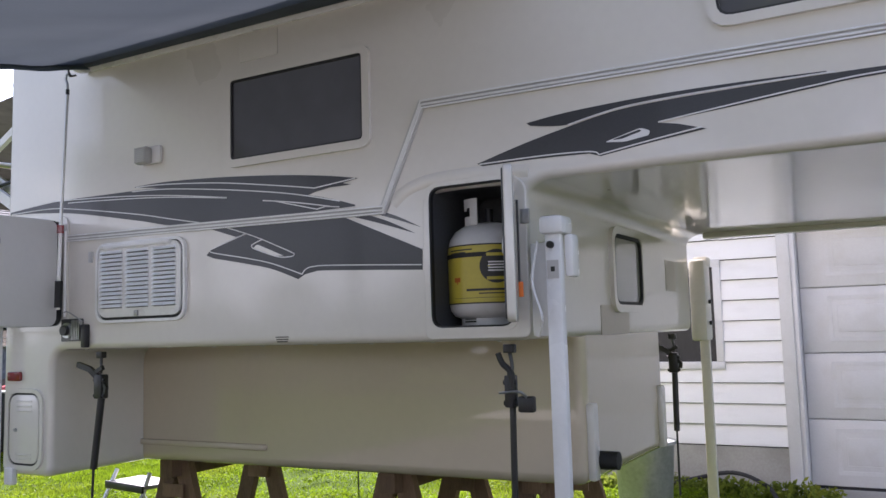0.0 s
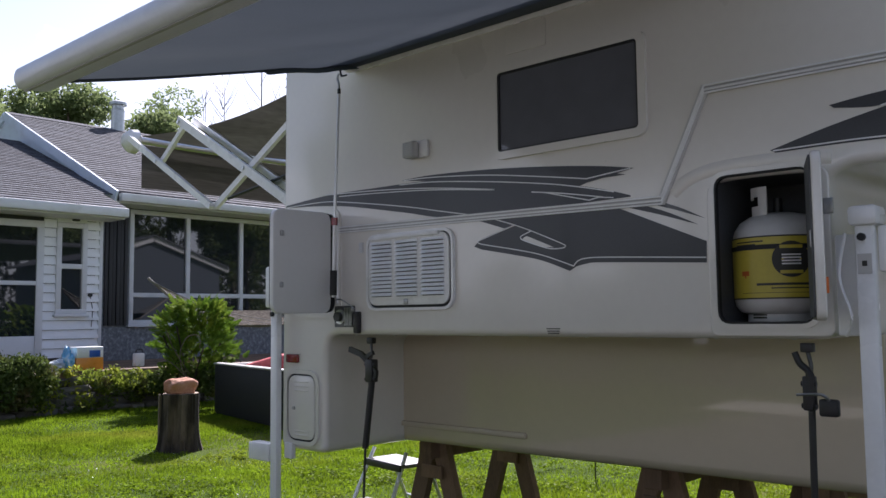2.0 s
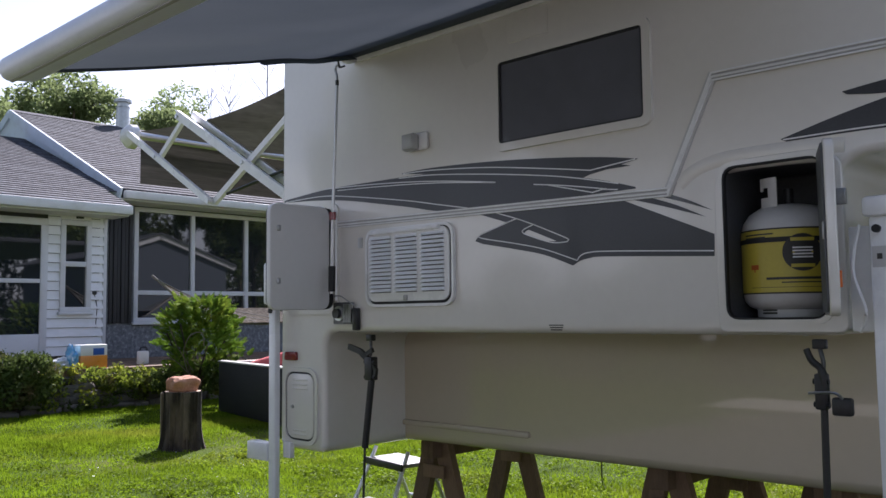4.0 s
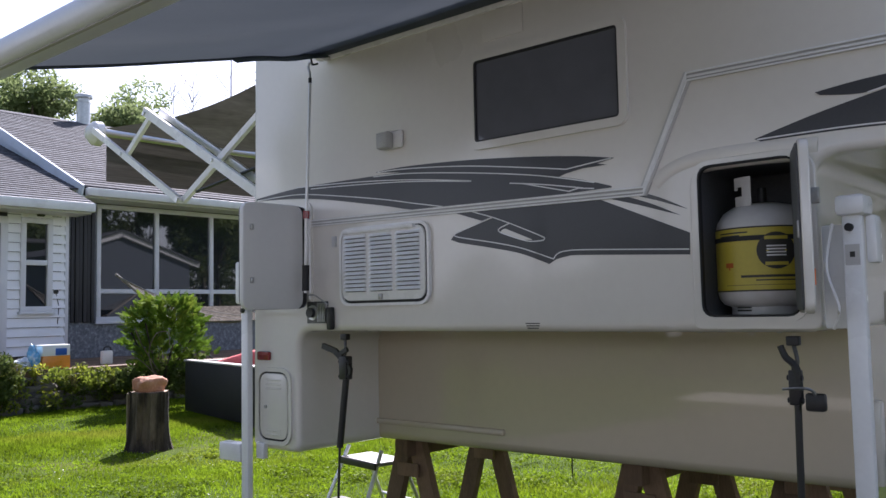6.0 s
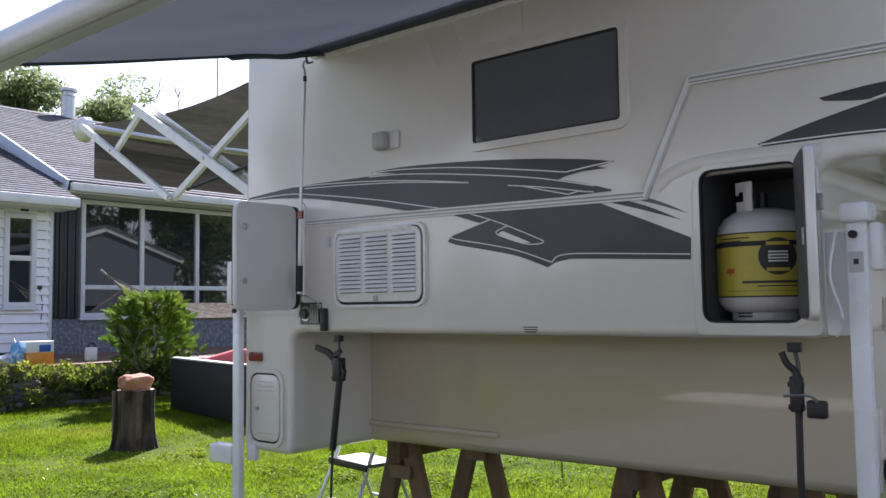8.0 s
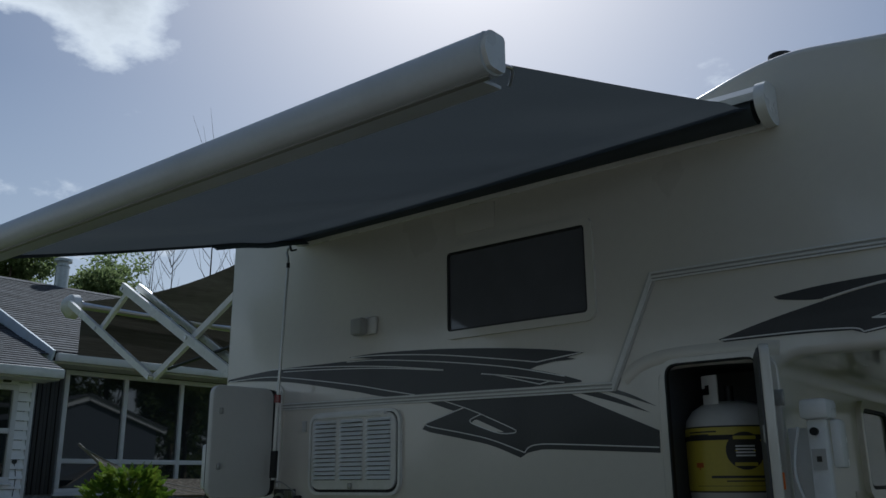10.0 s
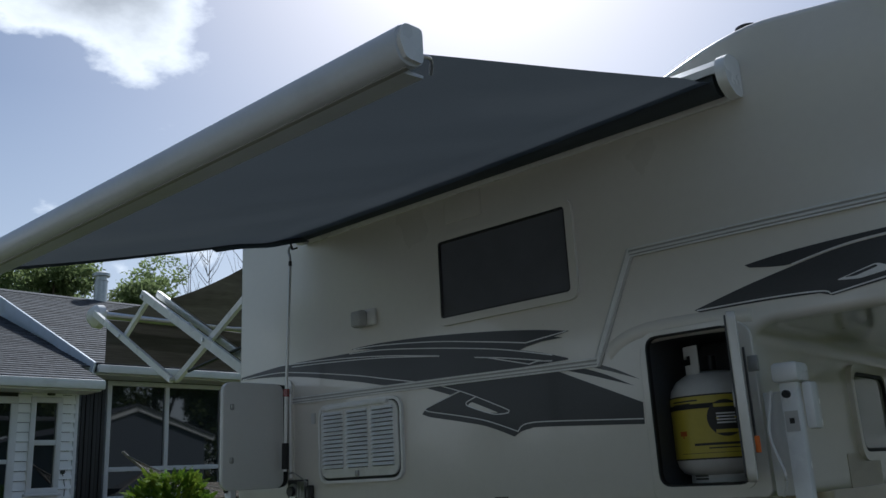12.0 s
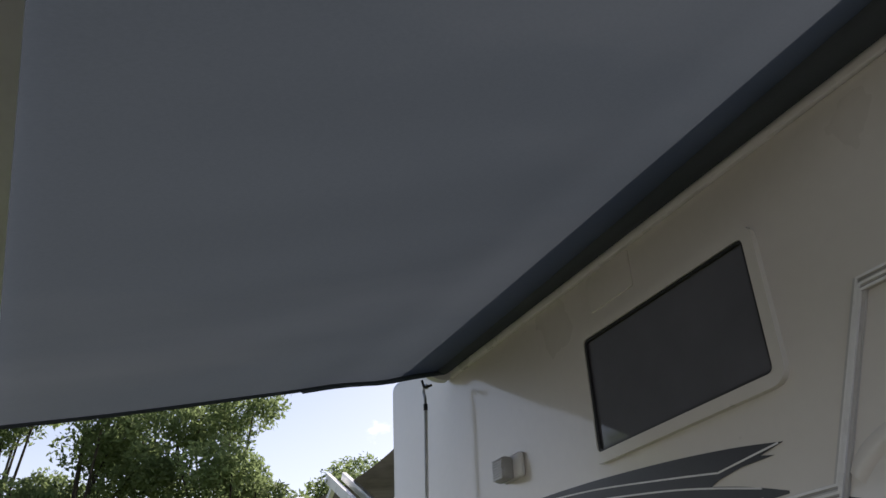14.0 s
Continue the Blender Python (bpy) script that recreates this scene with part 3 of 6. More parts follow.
# rear upper swoosh: a long body, and a wedge that overlaps it
flat_decal(spline([(-3.882, 1.942), (-3.536, 1.963), (-3.166, 1.962), (-2.802, 1.954), (-2.481, 1.918), (-2.196, 1.875), (-1.950, 1.825), (-1.801, 1.782)])
           + spline([(-1.801, 1.776), (-2.25, 1.772), (-2.706, 1.778), (-2.981, 1.824), (-3.367, 1.889), (-3.625, 1.916), (-3.887, 1.930)]), DECAL)
flat_decal(spline([(-2.996, 1.977), (-2.801, 1.979), (-2.480, 1.963), (-2.167, 1.936), (-1.938, 1.908), (-1.786, 1.882)])
           + [(-1.856, 1.870), (-1.817, 1.861), (-1.916, 1.860), (-1.990, 1.850), (-2.020, 1.841)]
           + spline([(-2.196, 1.869), (-2.482, 1.910), (-2.802, 1.951), (-2.996, 1.974)]), DECAL, 0.002)
pin([(-2.989, 1.974), (-2.802, 1.968), (-2.481, 1.939), (-2.169, 1.894), (-1.989, 1.865)])
pin([(-1.989, 1.865), (-1.879, 1.875), (-1.797, 1.882)])
pin([(-3.015, 1.957), (-2.802, 1.947), (-2.482, 1.911), (-2.196, 1.870), (-2.035, 1.840), (-1.870, 1.802)])
pin([(-3.558, 1.966), (-3.166, 1.948), (-2.803, 1.919), (-2.447, 1.874)])
pin([(-3.450, 1.948), (-3.166, 1.935), (-2.803, 1.911), (-2.447, 1.872)])
pin([(-3.872, 1.931), (-3.580, 1.932), (-3.367, 1.910), (-2.980, 1.852), (-2.772, 1.813), (-2.603, 1.782)])
pin([(-2.252, 1.842), (-2.105, 1.821), (-1.918, 1.787)])
pin([(-2.184, 1.832), (-1.980, 1.781), (-1.938, 1.788), (-1.872, 1.780)], smooth=False)
# rear lower body with its eye
flat_decal([(-2.450, 1.752), (-2.340, 1.712), (-2.541, 1.660), (-2.563, 1.639)]
           + spline([(-2.520, 1.624), (-2.344, 1.591), (-2.207, 1.561), (-2.077, 1.514)])
           + spline([(-2.046, 1.530), (-2.001, 1.538), (-1.928, 1.540), (-1.512, 1.518)]) + [(-1.510, 1.592), (-1.884, 1.752)], DECAL)
flat_decal([(-2.541, 1.750), (-2.398, 1.705), (-2.340, 1.714), (-2.450, 1.752)], DECAL, 0.001)
pin([(-2.450, 1.748), (-2.340, 1.714), (-2.257, 1.684)])
pin([(-2.257, 1.684), (-2.112, 1.624), (-2.094, 1.611), (-2.113, 1.605), (-2.178, 1.609), (-2.286, 1.644), (-2.311, 1.657), (-2.305, 1.668), (-2.257, 1.684)])
pin([(-2.346, 1.714), (-2.541, 1.661)], smooth=False)
pin([(-2.541, 1.660), (-2.520, 1.647), (-2.344, 1.614), (-2.206, 1.583), (-2.056, 1.532)])
pin([(-2.056, 1.532), (-2.038, 1.550), (-2.000, 1.559), (-1.903, 1.558), (-1.513, 1.536)])
part("decal_eye", plate(round_poly([(-2.306, 1.653), (-2.283, 1.666), (-2.146, 1.610), (-2.205, 1.615), (-2.273, 1.637)], 0.01, 3), Y - 0.002, 0.002), GEL, camper)
flat_decal(spline([(-1.844, 1.746), (-1.780, 1.747), (-1.660, 1.708), (-1.538, 1.652)]) + [(-1.693, 1.702)], DECAL)
flat_decal(spline([(-1.735, 1.746), (-1.691, 1.747), (-1.607, 1.718), (-1.513, 1.672)]) + [(-1.628, 1.713)], DECAL_GREY)
# cab-over swoosh with its eye: a barbed body with a long tail, and a wedge above it
flat_decal(spline([(-1.278, 1.875), (-1.104, 1.922), (-0.937, 1.959), (-0.779, 1.988), (-0.613, 1.998), (-0.409, 2.001), (-0.147, 2.001), (0.003, 1.999), (0.66, 1.984)])
           + spline([(0.66, 1.980), (0.001, 1.977), (-0.185, 1.966), (-0.412, 1.947), (-0.642, 1.931)])
           + [(-0.575, 1.917)]
           + spline([(-0.491, 1.890), (-0.662, 1.870), (-0.831, 1.847)]) + spline([(-0.867, 1.860), (-1.027, 1.865), (-1.260, 1.865)]), DECAL)
flat_decal(spline([(-1.086, 1.992), (-0.925, 2.009), (-0.654, 2.019), (-0.408, 2.018), (-0.147, 2.010)])
           + spline([(-0.147, 2.006), (-0.408, 2.009), (-0.612, 2.007), (-0.778, 1.997), (-0.936, 1.966), (-1.072, 1.981)]), DECAL, 0.001)
pin([(-1.268, 1.872), (-1.027, 1.873), (-0.866, 1.866), (-0.834, 1.852)])
pin([(-0.834, 1.852), (-0.662, 1.877), (-0.504, 1.897)])
pin([(-0.637, 1.931), (-0.412, 1.953), (-0.185, 1.973), (0.002, 1.984), (0.50, 1.983)])
pin([(-0.937, 1.965), (-0.779, 1.993), (-0.612, 2.003), (-0.409, 2.006), (-0.126, 2.004)])
part("decal_eye", plate(round_poly([(-0.815, 1.890), (-0.694, 1.921), (-0.664, 1.908), (-0.669, 1.894), (-0.748, 1.883)], 0.012, 3), Y - 0.002, 0.002), PIN, camper)
part("decal_eye", plate(round_poly([(-0.790, 1.894), (-0.698, 1.916), (-0.691, 1.910), (-0.757, 1.893)], 0.006, 3), Y - 0.0035, 0.0012), DECAL, camper)


def camper_window(x0, x1, z0, z1, r, mat, label):
    ro, ri = rrect(x0 - 0.032, x1 + 0.032, z0 - 0.032, z1 + 0.032, r + 0.03), rrect(x0, x1, z0, z1, r)
    w = part("window", frame_ring(ro, ri, WALL - 0.016, WALL), GEL, camper, label)
    i2 = rrect(x0 + 0.008, x1 - 0.008, z0 + 0.008, z1 - 0.008, max(0.005, r - 0.006))
    part("window_frame", frame_ring(ri, i2, WALL - 0.012, WALL - 0.001), BLACK, w)
    part("pane", plate(i2, WALL - 0.001, 0.004), mat, w)
    return w


camper_window(-2.416, -1.752, 2.026, 2.362, 0.018, TINT, "tinted window in a white moulded frame")
camper_window(-0.44, 0.35, 2.225, 2.57, 0.05, TINT, "dark tinted bunk window")


def front_window():
    """The window in the front wall looks along +x: built on the side wall's plan and turned."""
    m = Matrix(((0, -1, 0, FRONT + 3.0 - 0.001), (1, 0, 0, 0), (0, 0, 1, 0), (0, 0, 0, 1)))
    ro, ri, i2 = rrect(3.855, 4.325, 1.355, 1.725, 0.08, 6), rrect(3.885, 4.295, 1.388, 1.695, 0.06, 6), rrect(3.90, 4.28, 1.402, 1.681, 0.05, 6)
    made = None
    for name, b, mat, lab in (("front_window", frame_ring(ro, ri, 2.98, 3.0), GEL, "small front window with a closed blind"), ("window_frame", frame_ring(ri, i2, 2.984, 2.999), RUBBER, ""), ("pane", plate(i2, 2.999, 0.004), BLIND_GLASS, "")):
        bmesh.ops.transform(b, matrix=m, verts=b.verts[:])
        o = part(name, b, mat, made or camper, lab)
        made = made or o


front_window()


def fridge_vent():
    ro, ri = rrect(-3.238, -2.676, 1.374, 1.735, 0.065, 6), rrect(-3.225, -2.688, 1.386, 1.722, 0.055, 6)
    v = part("fridge_vent", frame_ring(ro, ri, WALL - 0.016, WALL), WHITE_METAL, camper, "white louvred refrigerator vent cover")
    ip = rrect(-3.222, -2.702, 1.398, 1.719, 0.055, 6)
    part("vent_gap", plate(ri, WALL - 0.001, 0.003), RUBBER, v)
    part("vent_panel", plate(ip, WALL - 0.004, 0.010, 0.003), WHITE_METAL, v)
    part("vent_hood", box(-3.20, -2.755, WALL - 0.032, WALL - 0.010, 1.706, 1.724, 0.004), WHITE_METAL, v)
    blade = bmesh.new()
    vs = [blade.verts.new(p) for p in ((-0.067, 0, 0.0085), (0.067, 0, 0.0085), (0.067, -0.016, -0.0045), (-0.067, -0.016, -0.0045), (0.067, 0, -0.0062), (-0.067, 0, -0.0062))]
    for f in ((0, 1, 2, 3), (3, 2, 4, 5), (0, 3, 5), (1, 4, 2)):
        blade.faces.new([vs[i] for i in f])
    me = finish("louvre", blade, LOUVRE)
    slot = finish("slot", box(-0.065, 0.065, -0.002, 0.002, -0.0090, -0.0062), RUBBER)
    for c in range(3):
        for k in range(14):
            for nm, data in (("louvre", me), ("slot", slot)):
                o = new(nm, data)
                o.parent = v
                o.matrix_basis = pose(-3.128 + 0.166 * c, WALL - 0.0145, 1.690 - 0.0187 * k)
    part("vent_latch", box(-2.975, -2.955, WALL - 0.026, WALL - 0.013, 1.400, 1.426, 0.004), STEEL, v)


fridge_vent()


def tail_details():
    # lower service hatch
    ro, ri = rrect(-3.880, -3.604, 0.694, 1.076, 0.085, 8), rrect(-3.860, -3.624, 0.714, 1.056, 0.068, 8)
    h = part("service_hatch", frame_ring(ro, ri, WALL - 0.012, WALL), GEL, camper, "small white service hatch in the tail")
    part("hatch_gasket", plate(rrect(-3.861, -3.623, 0.713, 1.057, 0.068, 8), WALL, 0.004), RUBBER, h)
    part("hatch_door", plate(rrect(-3.851, -3.633, 0.723, 1.047, 0.060, 8), WALL, 0.011, 0.004), GEL, h)
    for z in (1.016, 0.994, 0.972, 0.765, 0.745):
        part("moulded_rib", box(-3.80, -3.68, WALL - 0.015, WALL - 0.009, z - 0.004, z + 0.004, 0.003), GEL, h)
    part("hatch_lock", lathe([(0.009, -0.004), (0.009, 0.004)], 10, (0, 0, 0)), STEEL, h).matrix_basis = pose(-3.80, WALL - 0.014, 0.88, 90)
    part("side_marker", plate(rrect(-3.868, -3.772, 1.112, 1.156, 0.01), WALL, 0.016, 0.004), RED_LENS, camper, "red side marker lamp")
    # water heater or furnace outlet with its burner pipe, and a black flap beside it
    f = part("furnace_vent", plate(rrect(-3.472, -3.334, 1.296, 1.400, 0.006), WALL, 0.014), DARK_STEEL, camper, "small square furnace exhaust vent")
    part("exhaust_pipe", tube([(-3.428, WALL + 0.0, 1.347), (-3.428, WALL - 0.04, 1.347)], 0.024, 14), BLACK, f)
    part("pipe_collar", tube([(-3.428, WALL - 0.012, 1.347), (-3.428, WALL - 0.022, 1.347)], 0.036, 18), ALU, f)
    for k in range(5):
        part("vent_fin", box(-3.382 + 0.012 * k, -3.377 + 0.012 * k, WALL - 0.03, WALL - 0.010, 1.304, 1.392), STEEL, f)
    part("wing_catch", box(-3.318, -3.288, WALL - 0.03, WALL, 1.266, 1.372, 0.006), BLACK, camper, "black catch block")
    part("catch_wire", tube(spline3([(-3.47, WALL - 0.01, 1.43), (-3.40, WALL - 0.03, 1.43), (-3.31, WALL - 0.025, 1.385)]), 0.003, 5), STEEL, camper)
    # opening behind the standing-open hatch, with a rounded frame; a dark plate paints its shaded inside
    ro, ri = rrect(-3.87, -3.44, 1.345, 1.89, 0.06, 6), rrect(-3.845, -3.478, 1.37, 1.865, 0.045, 6)
    part("hatch_frame", frame_ring(ro, ri, WALL - 0.010, WALL), GEL, camper)
    part("hatch_shade_plate", plate(ri, WALL, 0.002), LINER_AND_SHADE, camper)
    part("door_tab", plate(rrect(-3.30, -3.272, 1.655, 1.705, 0.004), WALL, 0.006), ALU, camper)
    # porch lamp
    p = part("porch_lamp", box(-2.955, -2.825, WALL - 0.016, WALL, 2.066, 2.146, 0.012), WHITE_METAL, camper, "white porch lamp with a ribbed clear lens")
    part("lens", box(-2.950, -2.872, WALL - 0.055, WALL - 0.012, 2.064, 2.142, 0.014), LENS, p)
    for k in range(8):
        part("lens_rib", box(-2.942, -2.880, WALL - 0.057, WALL - 0.053, 2.070 + 0.0088 * k, 2.074 + 0.0088 * k), LENS, p)
    # maker's plate under the graphics: unreadable lines
    for k in range(3):
        part("text_bar", plate(rect(-2.194 + 0.004 * k, -2.128 - 0.003 * k, 1.288 - 0.009 * k, 1.292 - 0.009 * k), WALL - 0.0, 0.0015), INK, camper)
    part("access_plate", plate(rrect(-2.375, -2.17, 2.436, 2.55, 0.008), WALL, 0.004, 0.001), GEL, camper)
    part("latch_striker", box(-1.085 - 0.035, -1.085, WALL - 0.012, WALL, 1.65, 1.70, 0.003), STEEL, camper)


def spline3(points, n=6):
    out = []
    P = [Vector(p) for p in points]
    for i in range(len(P) - 1):
        a, b, c, d = P[max(i - 1, 0)], P[i], P[i + 1], P[min(i + 2, len(P) - 1)]
        for k in range(n):
            t = k / n
            out.append(0.5 * (2 * b + (c - a) * t + (2 * a - 5 * b + 4 * c - d) * t * t + (3 * b - a - 3 * c + d) * t ** 3))
    return out + [P[-1]]


tail_details()


def baggage_door():
    """The rear hatch, standing open on hinges at its front edge."""
    d = part("hatch_door", prism(rrect(-0.35, -0.018, 1.365, 1.862, 0.05, 6), -0.032, 0.0, 0.006), DOOR_GREY, camper, "grey-white baggage door standing open")
    d.matrix_basis = pose(-3.487, WALL - 0.03, 0, 0, 0, 86)
    part("door_gasket", frame_ring(rrect(-0.344, 0.016, 1.367, 1.861, 0.055, 6), rrect(-0.32, -0.02, 1.394, 1.84, 0.035, 6), -0.014, 0.012), RUBBER, d)
    for z in (1.50, 1.745):
        part("lock", box(-0.315, -0.295, -0.042, -0.03, z - 0.014, z + 0.014, 0.005), STEEL, d)
    part("hinge", tube([(0.022, -0.03, 1.41), (0.022, -0.03, 1.815)], 0.007, 8), WHITE_METAL, d)


baggage_door()


def locker_door():
    d = part("locker_door", prism(rrect(0.0, 0.25, 1.318, 1.812, 0.04, 6), -0.014, 0.014, 0.006), GEL, camper, "white gas locker door swung open on its hinge")
    d.matrix_basis = pose(-1.140, WALL - 0.035, 0, 0, 0, -67.5)
    part("gas_strut", tube([(0.05, 0.022, 1.42), (0.06, 0.022, 1.72)], 0.004, 8), BLACK, d)
    part("door_lock", box(0.212, 0.235, -0.024, -0.012, 1.53, 1.58, 0.004), STEEL, d)
    # liner grey, with the locker's shade and dark reflection put into the colour
    part("inner_panel", prism(rrect(0.012, 0.238, 1.328, 1.802, 0.03, 6), -0.020, -0.013, 0.003), LINER_AND_SHADE, d, "dark grey inner skin")
    part("hinge", tube([(-0.004, 0.0, 1.36), (-0.004, 0.0, 1.77)], 0.007, 8), ALU, d)
    part("orange_tag", box(0.052, 0.064, 0.018, 0.034, 1.40, 1.45, 0.003), ORANGE, d, "orange plastic tag")


locker_door()


# roof fittings seen over the edge
part("roof_vent", lathe([(0.05, 0.0), (0.046, 0.03), (0.03, 0.04), (0.028, 0.07), (0.042, 0.075), (0.042, 0.10), (0.03, 0.105)], 20, (-1.04, 3.22, 2.815)), BLACK, camper, "dark plumbing vent cap on the roof")
part("roof_pod", box(-1.95, -1.40, 3.25, 3.80, 2.68, 2.79, 0.03), GEL, camper)


# ---- gas bottle in the locker ----
def gas_bottle():
    c = (-1.338, 3.20, 1.312)
    t = thing("gas_bottle", c, "white propane bottle with a yellow label standing in the locker", "gas bottle")
    prof = [(0.10, 0.022), (0.135, 0.036), (0.150, 0.056), (0.155, 0.08), (0.155, 0.285), (0.148, 0.315), (0.128, 0.345), (0.095, 0.366), (0.05, 0.376), (0.02, 0.378)]
    part("vessel", lathe(prof, 48), TANK, t)
    foot = lathe([(0.108, 0.0), (0.112, 0.002), (0.112, 0.038), (0.104, 0.038), (0.100, 0.002)], 40)
    part("foot_ring", foot, TANK, t)
    # collar: an upright curved guard with a hand slot
    b = bmesh.new()
    for a0, a1, z0, z1 in ((229, 270, 0.430, 0.462), (251, 270, 0.396, 0.431), (231, 270, 0.358, 0.397), (229, 236, 0.420, 0.431)):
        n, rows = 8, []
        for k in range(n + 1):
            t_a = radians(a0 + (a1 - a0) * k / n)
            rows.append([b.verts.new((q * math.cos(t_a), q * math.sin(t_a), z)) for q, z in ((0.092, z0), (0.092, z1), (0.098, z1), (0.098, z0))])
        for p, q in zip(rows, rows[1:]):
            for i in range(4):
                b.faces.new((p[i - 1], p[i], q[i], q[i - 1]))
        b.faces.new(rows[0])
        b.faces.new(rows[-1][::-1])
    part("collar", b, TANK, t)
    part("valve", tube([(0, 0, 0.37), (0, 0, 0.43)], 0.016, 12), BLACK, t)

    def band(a0, a1, z0, z1, r, mat, name, label=""):
        b = bmesh.new()
        n = max(2, int((a1 - a0) / 5))
        lo, hi = [], []
        for k in range(n + 1):
            a = radians(a0 + (a1 - a0) * k / n)
            lo.append(b.verts.new((r * math.cos(a), r * math.sin(a), z0)))
            hi.append(b.verts.new((r * math.cos(a), r * math.sin(a), z1)))
        for i in range(n):
            b.faces.new((lo[i], lo[i + 1], hi[i + 1], hi[i]))
        return part(name, b, mat, t, label)
    band(185, 355, 0.078, 0.288, 0.1562, YELLOW, "label", "yellow printed paper label")
    band(185, 355, 0.284, 0.289, 0.1568, INK, "label_border")
    band(185, 355, 0.077, 0.082, 0.1568, INK, "label_border")
    band(170, 360, 0.243, 0.259, 0.1585, RUBBER, "strap", "black hold-down strap")
    for k in range(12):
        band(192, 212, 0.092 + 0.0125 * k, 0.0965 + 0.0125 * k, 0.1568, INK, "text_bar")
    band(230, 272, 0.268, 0.273, 0.1568, INK, "text_bar")
    band(230, 262, 0.259, 0.263, 0.1568, INK, "text_bar")
    band(262, 335, 0.122, 0.130, 0.1568, INK, "text_bar")
    band(280, 335, 0.111, 0.115, 0.1568, INK, "text_bar")
    band(240, 330, 0.097, 0.0985, 0.1568, INK, "text_bar")
    band(240, 252, 0.156, 0.172, 0.1568, RED_INK, "red_emblem")
    band(245, 247, 0.148, 0.158, 0.1568, RED_INK, "red_emblem")
    # round dark badge, drawn as a plain disc
    b = bmesh.new()
    cz, ca, rad = 0.208, 304.0, 0.060
    pts = []
    for k in range(28):
        u, v = rad * math.cos(math.tau * k / 28), rad * math.sin(math.tau * k / 28)
        a = radians(ca) + u / 0.155
        pts.append((0.1590 * math.cos(a), 0.1590 * math.sin(a), cz + v))
    vs = [b.verts.new(p) for p in pts]
    mid = b.verts.new((0.1590 * math.cos(radians(ca)), 0.1590 * math.sin(radians(ca)), cz))
    for i in range(28):
        b.faces.new((vs[i - 1], vs[i], mid))
    part("badge", b, INK, t, "round black badge")
    for k in range(4):
        band(ca - 11, ca + 11, 0.190 + 0.010 * k, 0.195 + 0.010 * k, 0.1600, LABEL_WHITE, "badge_bar")
    band(ca - 13, ca + 13, 0.244, 0.255, 0.1602, YELLOW, "badge_bar")
    band(ca - 13, ca + 13, 0.160, 0.171, 0.1602, YELLOW, "badge_bar")
    bb = bmesh.new()
    for z in (0.022, 0.012):
        lo = [bb.verts.new((0.1128 * math.cos(radians(a)), 0.1128 * math.sin(radians(a)), z)) for a in (236, 246, 256, 266)]
        hi = [bb.verts.new((0.1128 * math.cos(radians(a)), 0.1128 * math.sin(radians(a)), z + 0.006)) for a in (236, 246, 256, 266)]
        for i in range(3):
            bb.faces.new((lo[i], lo[i + 1], hi[i + 1], hi[i]))
    part("text_bar", bb, INK, t)
    return t


gas_bottle()


# ---- jacks and tie-downs ----
def jack(place, mat, label, head=1.60, group="camper jacks"):
    x, y = place
    g = ground_z(x)
    j = thing("camper_jack", (x, y, g), label, "jack", group)
    part("leg", box(-0.027, 0.027, -0.029, 0.006, 0.0, head - g, 0.006), mat, j)
    part("foot_plate", box(-0.07, 0.07, -0.07, 0.07, 0.0, 0.012, 0.003), mat, j)
    part("gear_head", box(-0.042, 0.042, -0.045, 0.055, head - g, head - g + 0.06, 0.014), mat, j)
    part("crank_socket", tube([(-0.005, -0.042, head - g - 0.035), (-0.005, -0.026, head - g - 0.035)], 0.012, 12), RUBBER, j)
    return j


j1 = jack((-0.985, 2.965), WHITE_METAL, "white square camper jack leg at the front corner")
part("decal", box(-0.020, 0.020, -0.0315, -0.028, 1.455, 1.515), TRIM, j1)
part("decal_mark", box(-0.007, 0.007, -0.033, -0.031, 1.478, 1.494), INK, j1)
part("motor_box", box(0.028, 0.06, 0.0, 0.06, 1.46, 1.60, 0.01), WHITE_METAL, j1)
part("mount_bracket", box(-0.10, -0.03, 0.02, 0.06, 1.27, 1.58, 0.006), WHITE_METAL, j1)
part("cable", tube(spline3([(-0.055, -0.02, 1.58), (-0.075, -0.03, 1.45), (-0.045, -0.03, 1.33), (-0.07, 0.0, 1.27)]), 0.005, 6), WHITE_METAL, j1, "white coiled cable")
j2 = jack((-3.895, 2.955), WHITE_METAL, "white square camper jack leg at the rear corner", head=1.40)
part("bracket_arm", box(-0.21, -0.03, -0.035, 0.035, 0.60, 0.69, 0.006), WHITE_METAL, j2)
part("bracket_plate", box(0.03, 0.09, 0.02, 0.05, 0.62, 0.70, 0.004), WHITE_METAL, j2)
part("motor_box", box(-0.12, -0.03, 0.0, 0.08, 1.40, 1.62, 0.012), WHITE_METAL, j2)
j3 = jack((-1.055, 5.40), CREAM_METAL, "cream camper jack on the far front corner", head=1.62)
part("mount_box", box(-0.055, 0.036, -0.10, 0.04, 1.20, 1.66, 0.015), CREAM_METAL, j3)
for z in (1.30, 1.42):
    part("bolt", tube([(0.04, -0.05, z), (0.056, -0.05, z)], 0.012, 8), BLACK, j3)


